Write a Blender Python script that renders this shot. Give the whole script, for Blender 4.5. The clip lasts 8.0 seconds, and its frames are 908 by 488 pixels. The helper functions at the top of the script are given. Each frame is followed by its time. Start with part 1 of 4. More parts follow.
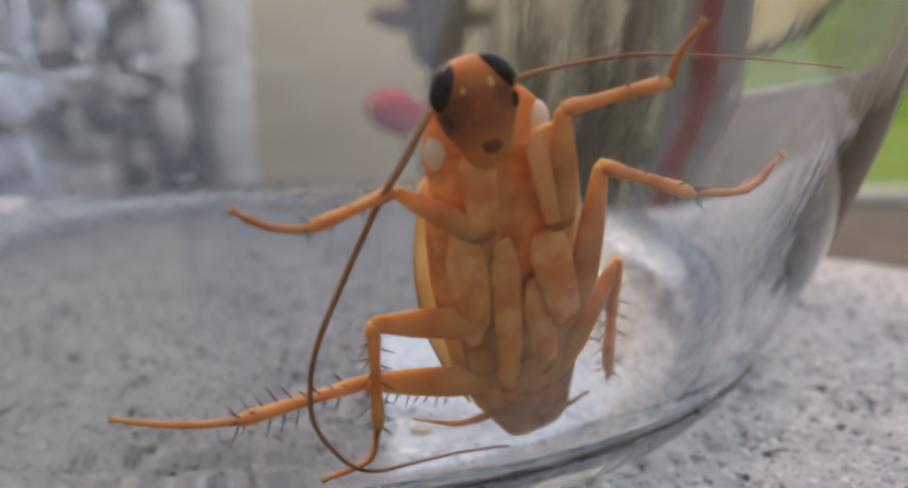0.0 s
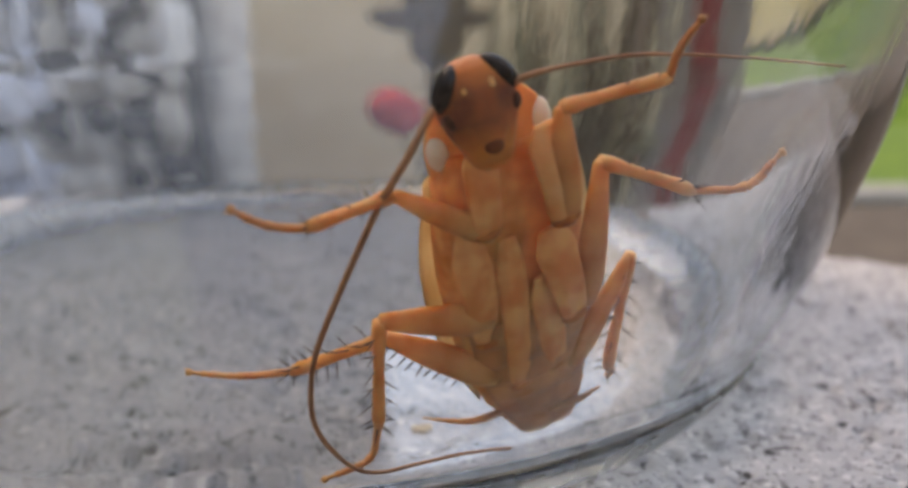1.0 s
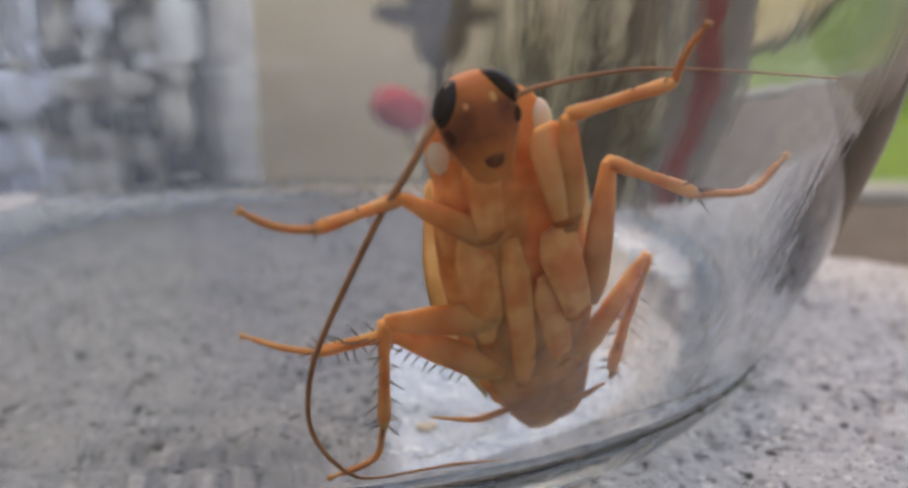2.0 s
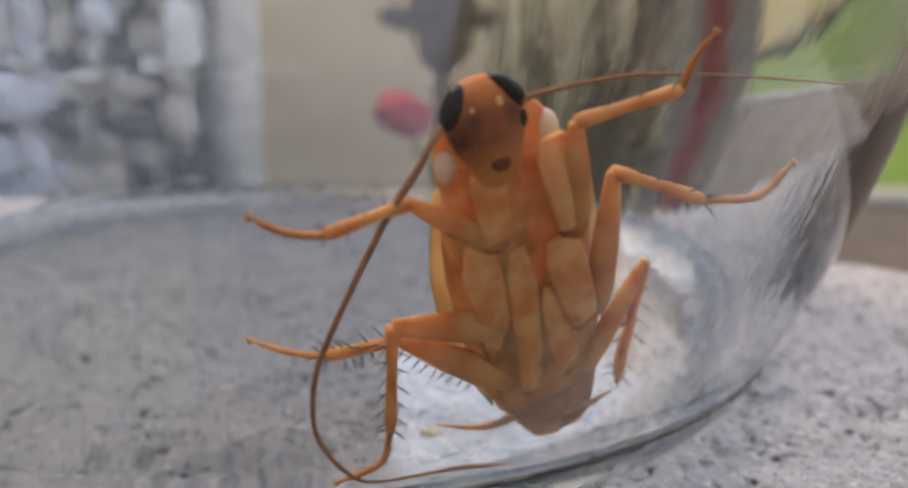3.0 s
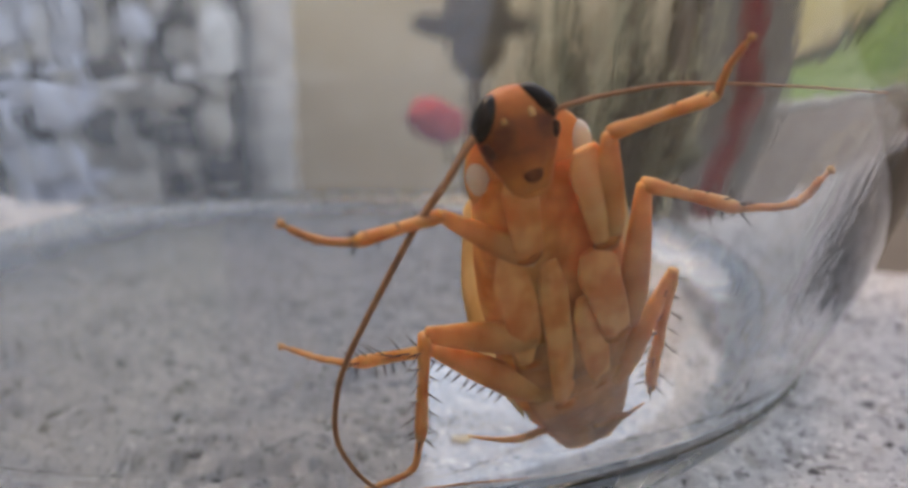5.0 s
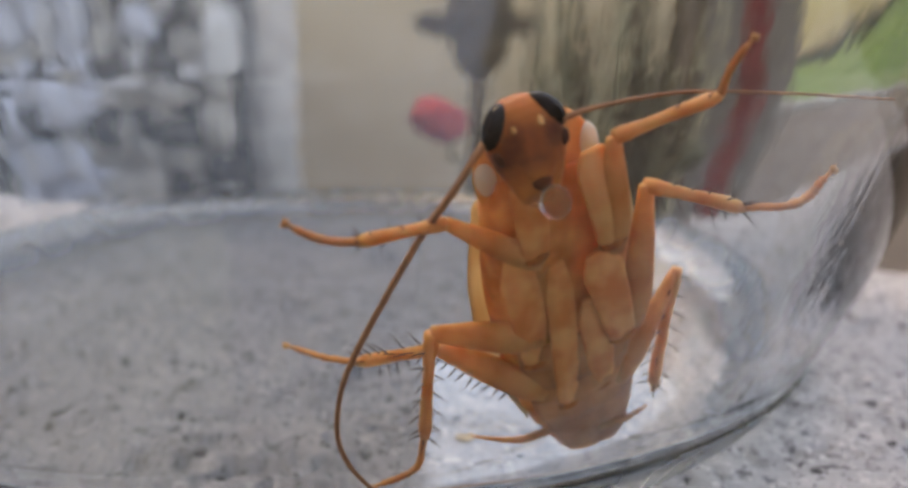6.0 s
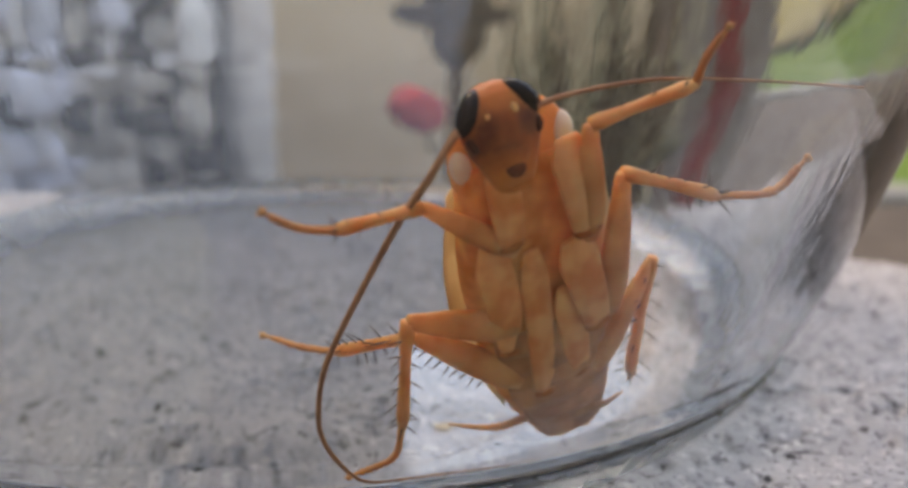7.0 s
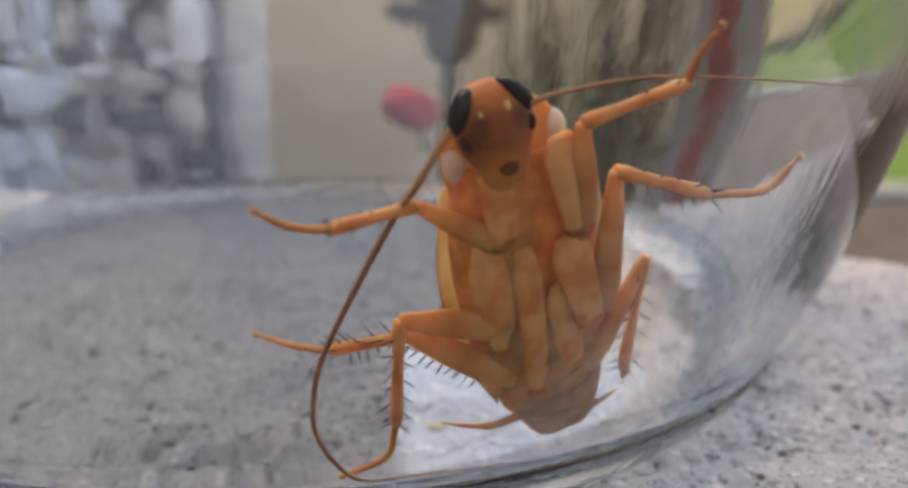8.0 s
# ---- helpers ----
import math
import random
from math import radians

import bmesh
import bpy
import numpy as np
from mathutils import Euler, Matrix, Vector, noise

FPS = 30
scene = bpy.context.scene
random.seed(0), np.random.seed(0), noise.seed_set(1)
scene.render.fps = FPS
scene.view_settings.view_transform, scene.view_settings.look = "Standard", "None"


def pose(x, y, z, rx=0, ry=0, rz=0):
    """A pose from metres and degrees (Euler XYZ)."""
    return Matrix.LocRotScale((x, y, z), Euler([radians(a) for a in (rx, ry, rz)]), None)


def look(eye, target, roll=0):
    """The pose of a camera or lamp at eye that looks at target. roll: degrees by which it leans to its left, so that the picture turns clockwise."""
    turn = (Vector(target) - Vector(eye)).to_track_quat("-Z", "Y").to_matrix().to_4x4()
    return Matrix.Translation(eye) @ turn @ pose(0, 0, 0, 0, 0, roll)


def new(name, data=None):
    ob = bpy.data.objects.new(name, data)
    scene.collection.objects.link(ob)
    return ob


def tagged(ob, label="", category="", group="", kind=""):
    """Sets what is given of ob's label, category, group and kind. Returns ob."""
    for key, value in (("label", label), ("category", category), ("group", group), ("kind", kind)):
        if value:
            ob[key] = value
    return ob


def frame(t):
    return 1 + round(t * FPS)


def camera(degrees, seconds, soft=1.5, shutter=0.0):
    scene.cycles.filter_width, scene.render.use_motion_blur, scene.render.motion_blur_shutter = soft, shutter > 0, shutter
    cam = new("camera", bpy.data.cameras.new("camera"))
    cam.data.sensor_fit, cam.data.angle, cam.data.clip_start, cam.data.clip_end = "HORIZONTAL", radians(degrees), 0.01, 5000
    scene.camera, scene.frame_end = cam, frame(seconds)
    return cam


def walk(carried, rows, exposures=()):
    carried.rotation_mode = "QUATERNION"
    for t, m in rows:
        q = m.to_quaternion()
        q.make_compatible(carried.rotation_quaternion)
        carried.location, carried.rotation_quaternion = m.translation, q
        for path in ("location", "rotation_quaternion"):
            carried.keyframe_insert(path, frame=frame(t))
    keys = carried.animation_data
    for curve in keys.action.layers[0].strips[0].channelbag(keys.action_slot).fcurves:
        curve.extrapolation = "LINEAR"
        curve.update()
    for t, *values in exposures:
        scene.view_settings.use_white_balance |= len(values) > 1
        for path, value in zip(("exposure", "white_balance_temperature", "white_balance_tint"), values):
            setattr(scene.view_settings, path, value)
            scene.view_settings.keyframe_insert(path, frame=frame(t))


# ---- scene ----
MM = 0.001
cam = camera(55.0, 8.0, soft=3.0, shutter=0.5)
# seconds, place in millimetres, tilt, lean, turn in degrees
PATH = [
    (0, 0.000, 0.000, 17.600, 78.000, 0.000, 0.000),
    (0.5, 0.018, 0.078, 17.571, 77.979, 0.166, 0.036),
    (1, 0.041, 0.069, 17.532, 77.995, 0.237, -0.011),
    (1.5, 0.020, -0.046, 17.648, 77.746, 0.080, 0.140),
    (3, -0.241, -0.192, 17.824, 78.002, -0.204, 0.405),
    (3.5, -0.059, -0.129, 17.799, 78.324, -0.059, 1.229),
    (4, -0.202, -0.124, 17.848, 78.351, 0.023, 1.384),
    (4.5, -0.188, -0.030, 17.832, 78.413, 0.025, 2.121),
    (6, -0.223, -0.195, 17.878, 78.341, 0.049, 2.715),
    (6.5, -0.253, -0.178, 17.890, 77.816, -0.149, 1.924),
    (7, -0.195, -0.195, 17.811, 77.722, -0.107, 1.297),
    (7.5, -0.166, -0.159, 17.852, 77.487, -0.176, 0.895),
    (8, -0.174, -0.187, 17.821, 77.633, -0.126, 0.882),
]
walk(cam, [(t, pose(x * MM, y * MM, z * MM, rx, ry, rz)) for t, x, y, z, rx, ry, rz in PATH], exposures=[(0, 2.20, 10300, 18), (8, 2.20, 10300, 18)])
# the lens has a shallow depth of field
cam.data.dof.use_dof = True
cam.data.dof.focus_distance = 0.030
cam.data.dof.aperture_fstop = 55.0

# ---- light ----
world = bpy.data.worlds.new("sky")
scene.world = world
world.use_nodes = True
_n, _l = world.node_tree.nodes, world.node_tree.links
sky = _n.new("ShaderNodeTexSky")
sky.sky_type, sky.sun_disc = "NISHITA", False
sky.dust_density, sky.air_density = 1.5, 1.0
sky.sun_elevation, sky.sun_rotation = radians(60), radians(-52)
_l.new(sky.outputs[0], _n["Background"].inputs[0])
_n["Background"].inputs[1].default_value = 0.13
sun = new("sun", bpy.data.lights.new("sun", "SUN"))
sun.data.energy, sun.data.angle, sun.data.color = 0.14, radians(46), (1, 0.95, 0.88)
sun.matrix_world = look((-0.78, 0.61, 1.72), (0, 0, 0))


# ---- materials ----
def material(name, colour, rough=0.5, second=None, scale=50.0, bump=0.0, bump_scale=None, detail=6.0, low=0.35, high=0.65, thin=0.0, **more):
    """Two colours mixed by noise at two scales, with a fine relief."""
    m = bpy.data.materials.new(name)
    m.use_nodes = True
    n, l = m.node_tree.nodes, m.node_tree.links
    b = n["Principled BSDF"]
    b.inputs["Roughness"].default_value = rough
    for key, value in more.items():
        b.inputs[key.replace("_", " ")].default_value = value
    co = n.new("ShaderNodeTexCoord")
    tex = n.new("ShaderNodeTexNoise")
    tex.inputs["Scale"].default_value, tex.inputs["Detail"].default_value = scale, detail
    l.new(co.outputs["Object"], tex.inputs["Vector"])
    ramp = n.new("ShaderNodeValToRGB")
    ramp.color_ramp.elements[0].position, ramp.color_ramp.elements[1].position = low, high
    ramp.color_ramp.elements[0].color = (*colour, 1)
    ramp.color_ramp.elements[1].color = (*(second or colour), 1)
    l.new(tex.outputs[0], ramp.inputs[0])
    l.new(ramp.outputs[0], b.inputs["Base Color"])
    if bump:
        t2 = n.new("ShaderNodeTexNoise")
        t2.inputs["Scale"].default_value, t2.inputs["Detail"].default_value = bump_scale or scale * 3, 8
        l.new(co.outputs["Object"], t2.inputs["Vector"])
        bn = n.new("ShaderNodeBump")
        bn.inputs["Strength"].default_value, bn.inputs["Distance"].default_value = bump, 0.5 / (bump_scale or scale * 3)
        l.new(t2.outputs[0], bn.inputs["Height"])
        l.new(bn.outputs[0], b.inputs["Normal"])
    if thin:
        # light that comes through thin shell
        tr, mix = n.new("ShaderNodeBsdfTranslucent"), n.new("ShaderNodeMixShader")
        mix.inputs[0].default_value = thin
        l.new(ramp.outputs[0], tr.inputs["Color"])
        l.new(b.outputs[0], mix.inputs[1])
        l.new(tr.outputs[0], mix.inputs[2])
        l.new(mix.outputs[0], n["Material Output"].inputs["Surface"])
    return m


def glass_material():
    m = bpy.data.materials.new("bowl glass")
    m.use_nodes = True
    b = m.node_tree.nodes["Principled BSDF"]
    b.inputs["Base Color"].default_value = (0.905, 0.945, 0.975, 1)
    b.inputs["Transmission Weight"].default_value = 1.0
    b.inputs["IOR"].default_value = 1.5
    b.inputs["Roughness"].default_value = 0.0
    # faint upright waves left by the mould
    n, l = m.node_tree.nodes, m.node_tree.links
    co, mp, tex, bump = (n.new("ShaderNode" + k) for k in ("TexCoord", "Mapping", "TexNoise", "Bump"))
    mp.inputs["Scale"].default_value = (700, 700, 50)
    tex.inputs["Scale"].default_value, tex.inputs["Detail"].default_value = 1.0, 3
    bump.inputs["Strength"].default_value, bump.inputs["Distance"].default_value = 0.03, 0.0003
    l.new(co.outputs["Object"], mp.inputs["Vector"])
    l.new(mp.outputs[0], tex.inputs["Vector"])
    l.new(tex.outputs[0], bump.inputs["Height"])
    l.new(bump.outputs[0], b.inputs["Normal"])
    return m


def droplet_material():
    m = bpy.data.materials.new("clear spittle")
    m.use_nodes = True
    b = m.node_tree.nodes["Principled BSDF"]
    b.inputs["Transmission Weight"].default_value = 1.0
    b.inputs["IOR"].default_value = 1.2
    b.inputs["Roughness"].default_value = 0.02
    return m


def heel_material():
    m = bpy.data.materials.new("tinted rough heel glass")
    m.use_nodes = True
    n, l = m.node_tree.nodes, m.node_tree.links
    b = n["Principled BSDF"]
    # blue put in for the light that a clear heel would gather
    b.inputs["Base Color"].default_value = (0.34, 0.52, 0.68, 1)
    b.inputs["Transmission Weight"].default_value = 1.0
    b.inputs["IOR"].default_value = 1.5
    co, tex, ramp = (n.new("ShaderNode" + k) for k in ("TexCoord", "TexNoise", "MapRange"))
    tex.inputs["Scale"].default_value = 400
    ramp.inputs["To Min"].default_value, ramp.inputs["To Max"].default_value = 0.15, 0.4
    l.new(co.outputs["Object"], tex.inputs["Vector"])
    l.new(tex.outputs[0], ramp.inputs["Value"])
    l.new(ramp.outputs[0], b.inputs["Roughness"])
    return m


GLASS = glass_material()
HEEL = heel_material()
DROPLET = droplet_material()
def concrete_material():
    """Cast concrete: patchy cement grey, pale sand grains, dark grains and painted pit shade."""
    m = material("concrete", (0.335, 0.332, 0.333), 0.92, (0.425, 0.42, 0.42), 300, 1.0, 2600, low=0.3, high=0.65)
    n, l = m.node_tree.nodes, m.node_tree.links
    b = n["Principled BSDF"]
    base = b.inputs["Base Color"].links[0].from_socket
    co = n.new("ShaderNodeTexCoord")
    for scale, colour, cut in ((2200, (0.055, 0.053, 0.050), 0.955), (3000, (0.54, 0.53, 0.52), 0.90), (3600, (0.075, 0.073, 0.070), 0.955), (6000, (0.16, 0.155, 0.155), 0.90)):
        vor = n.new("ShaderNodeTexVoronoi")
        vor.inputs["Scale"].default_value = scale
        l.new(co.outputs["Object"], vor.inputs["Vector"])
        sep = n.new("ShaderNodeSeparateColor")
        l.new(vor.outputs["Color"], sep.inputs[0])
        ramp = n.new("ShaderNodeValToRGB")
        ramp.color_ramp.elements[0].position, ramp.color_ramp.elements[1].position = cut, cut + 0.04
        l.new(sep.outputs[0], ramp.inputs[0])
        mix = n.new("ShaderNodeMix")
        mix.data_type = "RGBA"
        mix.inputs["B"].default_value = (*colour, 1)
        l.new(ramp.outputs[0], mix.inputs["Factor"])
        l.new(base, mix.inputs["A"])
        base = mix.outputs["Result"]
    l.new(base, b.inputs["Base Color"])
    return m


CONCRETE = concrete_material()
PLASTER = material("beige plaster", (0.66, 0.47, 0.27), 0.9, (0.78, 0.60, 0.395), 6, 0.2, 60)
POST = material("weathered brown-grey wood", (0.135, 0.10, 0.075), 0.85, (0.19, 0.145, 0.11), 14, 0.3, 60)
PIPE = material("grey-brown paint", (0.36, 0.32, 0.275), 0.85, (0.52, 0.47, 0.415), 30)
BOUNCE_CREAM = material("cream bounce surface", (0.72, 0.67, 0.58), 0.8, (0.80, 0.76, 0.68), 12, 0.3, 60)
BLOCKER_BROWN = material("grey-brown blocker surface", (0.34, 0.31, 0.28), 0.7, (0.42, 0.39, 0.35), 12, 0.3, 60)
LAWN = material("lawn grass", (0.050, 0.120, 0.002), 0.9, (0.09, 0.17, 0.004), 3)
EARTH = material("dry brown earth", (0.06, 0.048, 0.036), 0.95, (0.10, 0.08, 0.06), 8)
KERB = material("pale kerb stone", (0.22, 0.22, 0.20), 0.9, (0.27, 0.27, 0.245), 9)
BACKDROP_GREY = material("grey backdrop surface", (0.18, 0.19, 0.215), 0.9, (0.23, 0.24, 0.265), 0.4)
TAN = material("tan painted wall", (0.66, 0.43, 0.19), 0.9, (0.74, 0.52, 0.25), 2)
SHELL = material("amber chitin", (0.64, 0.21, 0.050), 0.42, (0.92, 0.43, 0.155), 800, 0.3, 4000, low=0.40, high=0.60, Subsurface_Weight=0.9, Subsurface_Radius=(1.0, 0.45, 0.2), Subsurface_Scale=0.0022, Specular_IOR_Level=0.3, thin=0.12)
JOINT = material("rust-brown joint chitin", (0.30, 0.075, 0.014), 0.5, (0.52, 0.19, 0.05), 1500, 0.25, 4000, low=0.4, high=0.6, Subsurface_Weight=0.5, Subsurface_Radius=(1.0, 0.45, 0.2), Subsurface_Scale=0.0005, Specular_IOR_Level=0.25, thin=0.1)
SHELL_PALE = material("pale peach chitin", (0.80, 0.275, 0.075), 0.40, (0.96, 0.47, 0.19), 1000, 0.25, 4000, low=0.38, high=0.60, Subsurface_Weight=0.5, Subsurface_Radius=(1.0, 0.5, 0.3), Subsurface_Scale=0.0005, Specular_IOR_Level=0.35, thin=0.2)
def head_material():
    """Chestnut face with an orange crown and chin, blotched."""
    m = material("chestnut head capsule", (0.15, 0.026, 0.007), 0.42, (0.46, 0.118, 0.027), 700, 0.3, 3000, low=0.38, high=0.64, Subsurface_Weight=0.5, Subsurface_Radius=(1.0, 0.45, 0.2), Subsurface_Scale=0.0006, Specular_IOR_Level=0.3, thin=0.05)
    n, l = m.node_tree.nodes, m.node_tree.links
    b = n["Principled BSDF"]
    base = b.inputs["Base Color"].links[0].from_socket
    co, sep, warp, add, ramp, mix = (n.new("ShaderNode" + k) for k in ("TexCoord", "SeparateXYZ", "TexNoise", "Math", "ValToRGB", "Mix"))
    l.new(co.outputs["Object"], sep.inputs[0])
    l.new(co.outputs["Object"], warp.inputs["Vector"])
    warp.inputs["Scale"].default_value = 900
    add.operation, add.inputs[2].default_value = "MULTIPLY_ADD", 0.35
    add.inputs[1].default_value = 220.0
    l.new(sep.outputs[1], add.inputs[0])
    more = n.new("ShaderNodeMath")
    more.operation, more.inputs[1].default_value = "MULTIPLY_ADD", 0.3
    l.new(warp.outputs[0], more.inputs[0])
    l.new(add.outputs[0], more.inputs[2])
    e = ramp.color_ramp.elements
    e[0].position, e[0].color = 0.23, (1, 1, 1, 1)
    e[1].position, e[1].color = 0.42, (0, 0, 0, 1)
    for p, c in ((0.62, 0.0), (0.86, 0.5)):
        k = e.new(p)
        k.color = (c, c, c, 1)
    l.new(more.outputs[0], ramp.inputs[0])
    mix.data_type = "RGBA"
    mix.inputs["B"].default_value = (0.64, 0.205, 0.046, 1)
    l.new(ramp.outputs[0], mix.inputs["Factor"])
    l.new(base, mix.inputs["A"])
    l.new(mix.outputs["Result"], b.inputs["Base Color"])
    return m


HEAD = head_material()
SHELL_FRONT = material("light orange chitin", (0.82, 0.31, 0.090), 0.38, (0.96, 0.55, 0.25), 620, 0.2, 4000, Subsurface_Weight=0.5, Subsurface_Radius=(1.0, 0.5, 0.25), Subsurface_Scale=0.0005, Specular_IOR_Level=0.4, thin=0.3)
LEG = material("honey chitin", (0.62, 0.245, 0.068), 0.36, (0.86, 0.49, 0.21), 700, 0.2, 5000, low=0.36, high=0.64, Subsurface_Weight=0.6, Subsurface_Radius=(1.0, 0.5, 0.25), Subsurface_Scale=0.0007, Specular_IOR_Level=0.45, thin=0.35)
TARSUS = material("orange chitin", (0.50, 0.20, 0.065), 0.4, (0.66, 0.33, 0.13), 900, 0.2, 5000, Subsurface_Weight=0.4, Subsurface_Radius=(1.0, 0.5, 0.25), Subsurface_Scale=0.0006, thin=0.3)
FEELER = material("brown antenna chitin", (0.30, 0.13, 0.06), 0.5, (0.44, 0.21, 0.10), 1500, 0.4, 9000, thin=0.3)
WING = material("translucent tan wing", (0.70, 0.52, 0.31), 0.42, (0.88, 0.73, 0.50), 700, 0.2, 3000, thin=0.75)
CREAM = material("milky shield", (0.80, 0.62, 0.40), 0.35, (0.95, 0.88, 0.74), 800, 0.1, 3000, Subsurface_Weight=0.5, Subsurface_Radius=(1.0, 0.7, 0.5), Subsurface_Scale=0.0006, low=0.3, high=0.5, thin=0.3)
EYE = material("glossy black eye", (0.003, 0.0025, 0.0035), 0.16, (0.008, 0.007, 0.009), 900, Specular_IOR_Level=0.16)
SPOT = material("dark brown spot", (0.03, 0.008, 0.005), 0.45, (0.08, 0.022, 0.01), 2500, Specular_IOR_Level=0.15)
SPINE = material("dark brown spine", (0.035, 0.018, 0.012), 0.5, (0.07, 0.035, 0.02), 3000)
RED = material("red petal", (0.36, 0.032, 0.032), 0.7, (0.52, 0.09, 0.08), 120, Specular_IOR_Level=0.1)
DARK_RED = material("dark red stem", (0.15, 0.006, 0.006), 0.8, (0.22, 0.010, 0.010), 60, Specular_IOR_Level=0.1)
BROWN_LEAF = material("dry brown leaf", (0.042, 0.026, 0.012), 0.9, (0.085, 0.054, 0.027), 60, Specular_IOR_Level=0.08)
OLIVE = material("olive leaf", (0.10, 0.085, 0.035), 0.7, (0.18, 0.15, 0.07), 40)
ROCK_LIGHT = material("pale grey rubble", (0.48, 0.45, 0.42), 0.9, (0.93, 0.88, 0.83), 45, 0.4, 160, detail=4.0, low=0.38, high=0.60)
ROCK_MID = material("brownish grey rubble", (0.28, 0.245, 0.205), 0.9, (0.69, 0.62, 0.53), 45, 0.4, 160, detail=4.0, low=0.38, high=0.60)
ROCK_DARK = material("dark rubble and gap shade", (0.030, 0.026, 0.025), 0.9, (0.125, 0.11, 0.095), 45, 0.4, 160, detail=4.0, low=0.38, high=0.60)
ROCK_BLUE = material("bluish white rubble", (0.44, 0.44, 0.49), 0.9, (0.90, 0.89, 0.92), 45, 0.4, 160, detail=4.0, low=0.38, high=0.60)


# ---- builders ----
def mesh_object(name, verts, faces, mat, parent=None, label="", smooth=True):
    me = bpy.data.meshes.new(name)
    me.from_pydata([tuple(v) for v in verts], [], faces)
    me.materials.append(mat)
    if smooth:
        me.polygons.foreach_set("use_smooth", [True] * len(me.polygons))
    me.update()
    ob = new(name, me)
    if parent is not None:
        ob.parent = parent
    if label:
        ob["label"] = label
    return ob


def part(name, bm, mat, parent, label="", smooth=True):
    me = bpy.data.meshes.new(name)
    bm.normal_update()
    bm.to_mesh(me)
    bm.free()
    me.materials.append(mat)
    if smooth:
        me.polygons.foreach_set("use_smooth", [True] * len(me.polygons))
    ob = new(name, me)
    ob.parent = parent
    if label:
        ob["label"] = label
    return ob


def loft(sections, caps=True):
    """Verts and faces of a skin over rings of equal count."""
    verts, faces = [], []
    n = len(sections[0])
    for ring in sections:
        verts += [Vector(p) for p in ring]
    for i in range(len(sections) - 1):
        for k in range(n):
            a, b = i * n + k, i * n + (k + 1) % n
            faces.append((a, b, b + n, a + n))
    if caps:
        faces.append(tuple(reversed(range(n))))
        faces.append(tuple(range((len(sections) - 1) * n, len(sections) * n)))
    return verts, faces


def tube(points, radii, n=10, flat=1.0, side=Vector((1, 0, 0))):
    """A tapered tube along points; flat squeezes it across the given side."""
    pts = [Vector(p) for p in points]
    rings = []
    for i, p in enumerate(pts):
        d = (pts[min(i + 1, len(pts) - 1)] - pts[max(i - 1, 0)]).normalized()
        a = side - d * side.dot(d)
        a = a.normalized() if a.length > 1e-6 else d.orthogonal().normalized()
        b = d.cross(a)
        rings.append([p + radii[i] * (math.cos(2 * math.pi * k / n) * a + flat * math.sin(2 * math.pi * k / n) * b) for k in range(n)])
    return loft(rings)


def merged(pieces):
    verts, faces = [], []
    for v, f in pieces:
        o = len(verts)
        verts += v
        faces += [tuple(i + o for i in q) for q in f]
    return verts, faces


def smooth_line(points, count):
    """A rounded line through the points (Catmull-Rom)."""
    p = [Vector(q) for q in points]
    p = [p[0] * 2 - p[1]] + p + [p[-1] * 2 - p[-2]]
    out = []
    spans = len(p) - 3
    for j in range(count):
        u = j / (count - 1) * spans
        i = min(int(u), spans - 1)
        u -= i
        a, b, c, d = p[i:i + 4]
        out.append(0.5 * ((2 * b) + (c - a) * u + (2 * a - 5 * b + 4 * c - d) * u * u + (3 * b - a - 3 * c + d) * u ** 3))
    return out


def box(x0, x1, y0, y1, z0, z1, bevel=0.0):
    bm = bmesh.new()
    bmesh.ops.create_cube(bm, size=1)
    for v in bm.verts:
        v.co = Vector((x0 + (v.co.x + 0.5) * (x1 - x0), y0 + (v.co.y + 0.5) * (y1 - y0), z0 + (v.co.z + 0.5) * (z1 - z0)))
    if bevel:
        bmesh.ops.bevel(bm, geom=bm.edges[:], offset=bevel, segments=2, affect="EDGES", profile=0.5)
    return bm


def empty(name, label, category, group="", m=None):
    ob = new(name)
    ob.empty_display_size = 0.002
    if m is not None:
        ob.matrix_basis = m
    return tagged(ob, label, category, group)


# ---- structure: the ledge, the garden, its walls and added light blockers ----
CORNER = Vector((36, 79, 0)) * MM
ALONG = Vector((-0.996, 0.08, 0)).normalized()
ACROSS = Vector((0.63, -0.777, 0)).normalized()
# near side, out of view, cut short so pale concrete doesn't veil the glass
DEEP = 74.0


def lattice(seed, n=256):
    return np.random.RandomState(seed).rand(n, n)


def value_noise(x, y, seed):
    g = lattice(seed)
    xi, yi = np.floor(x).astype(int), np.floor(y).astype(int)
    fx, fy = x - xi, y - yi
    fx, fy = fx * fx * (3 - 2 * fx), fy * fy * (3 - 2 * fy)
    w = lambda i, j: g[(xi + i) % 256, (yi + j) % 256]
    return (w(0, 0) * (1 - fx) + w(1, 0) * fx) * (1 - fy) + (w(0, 1) * (1 - fx) + w(1, 1) * fx) * fy


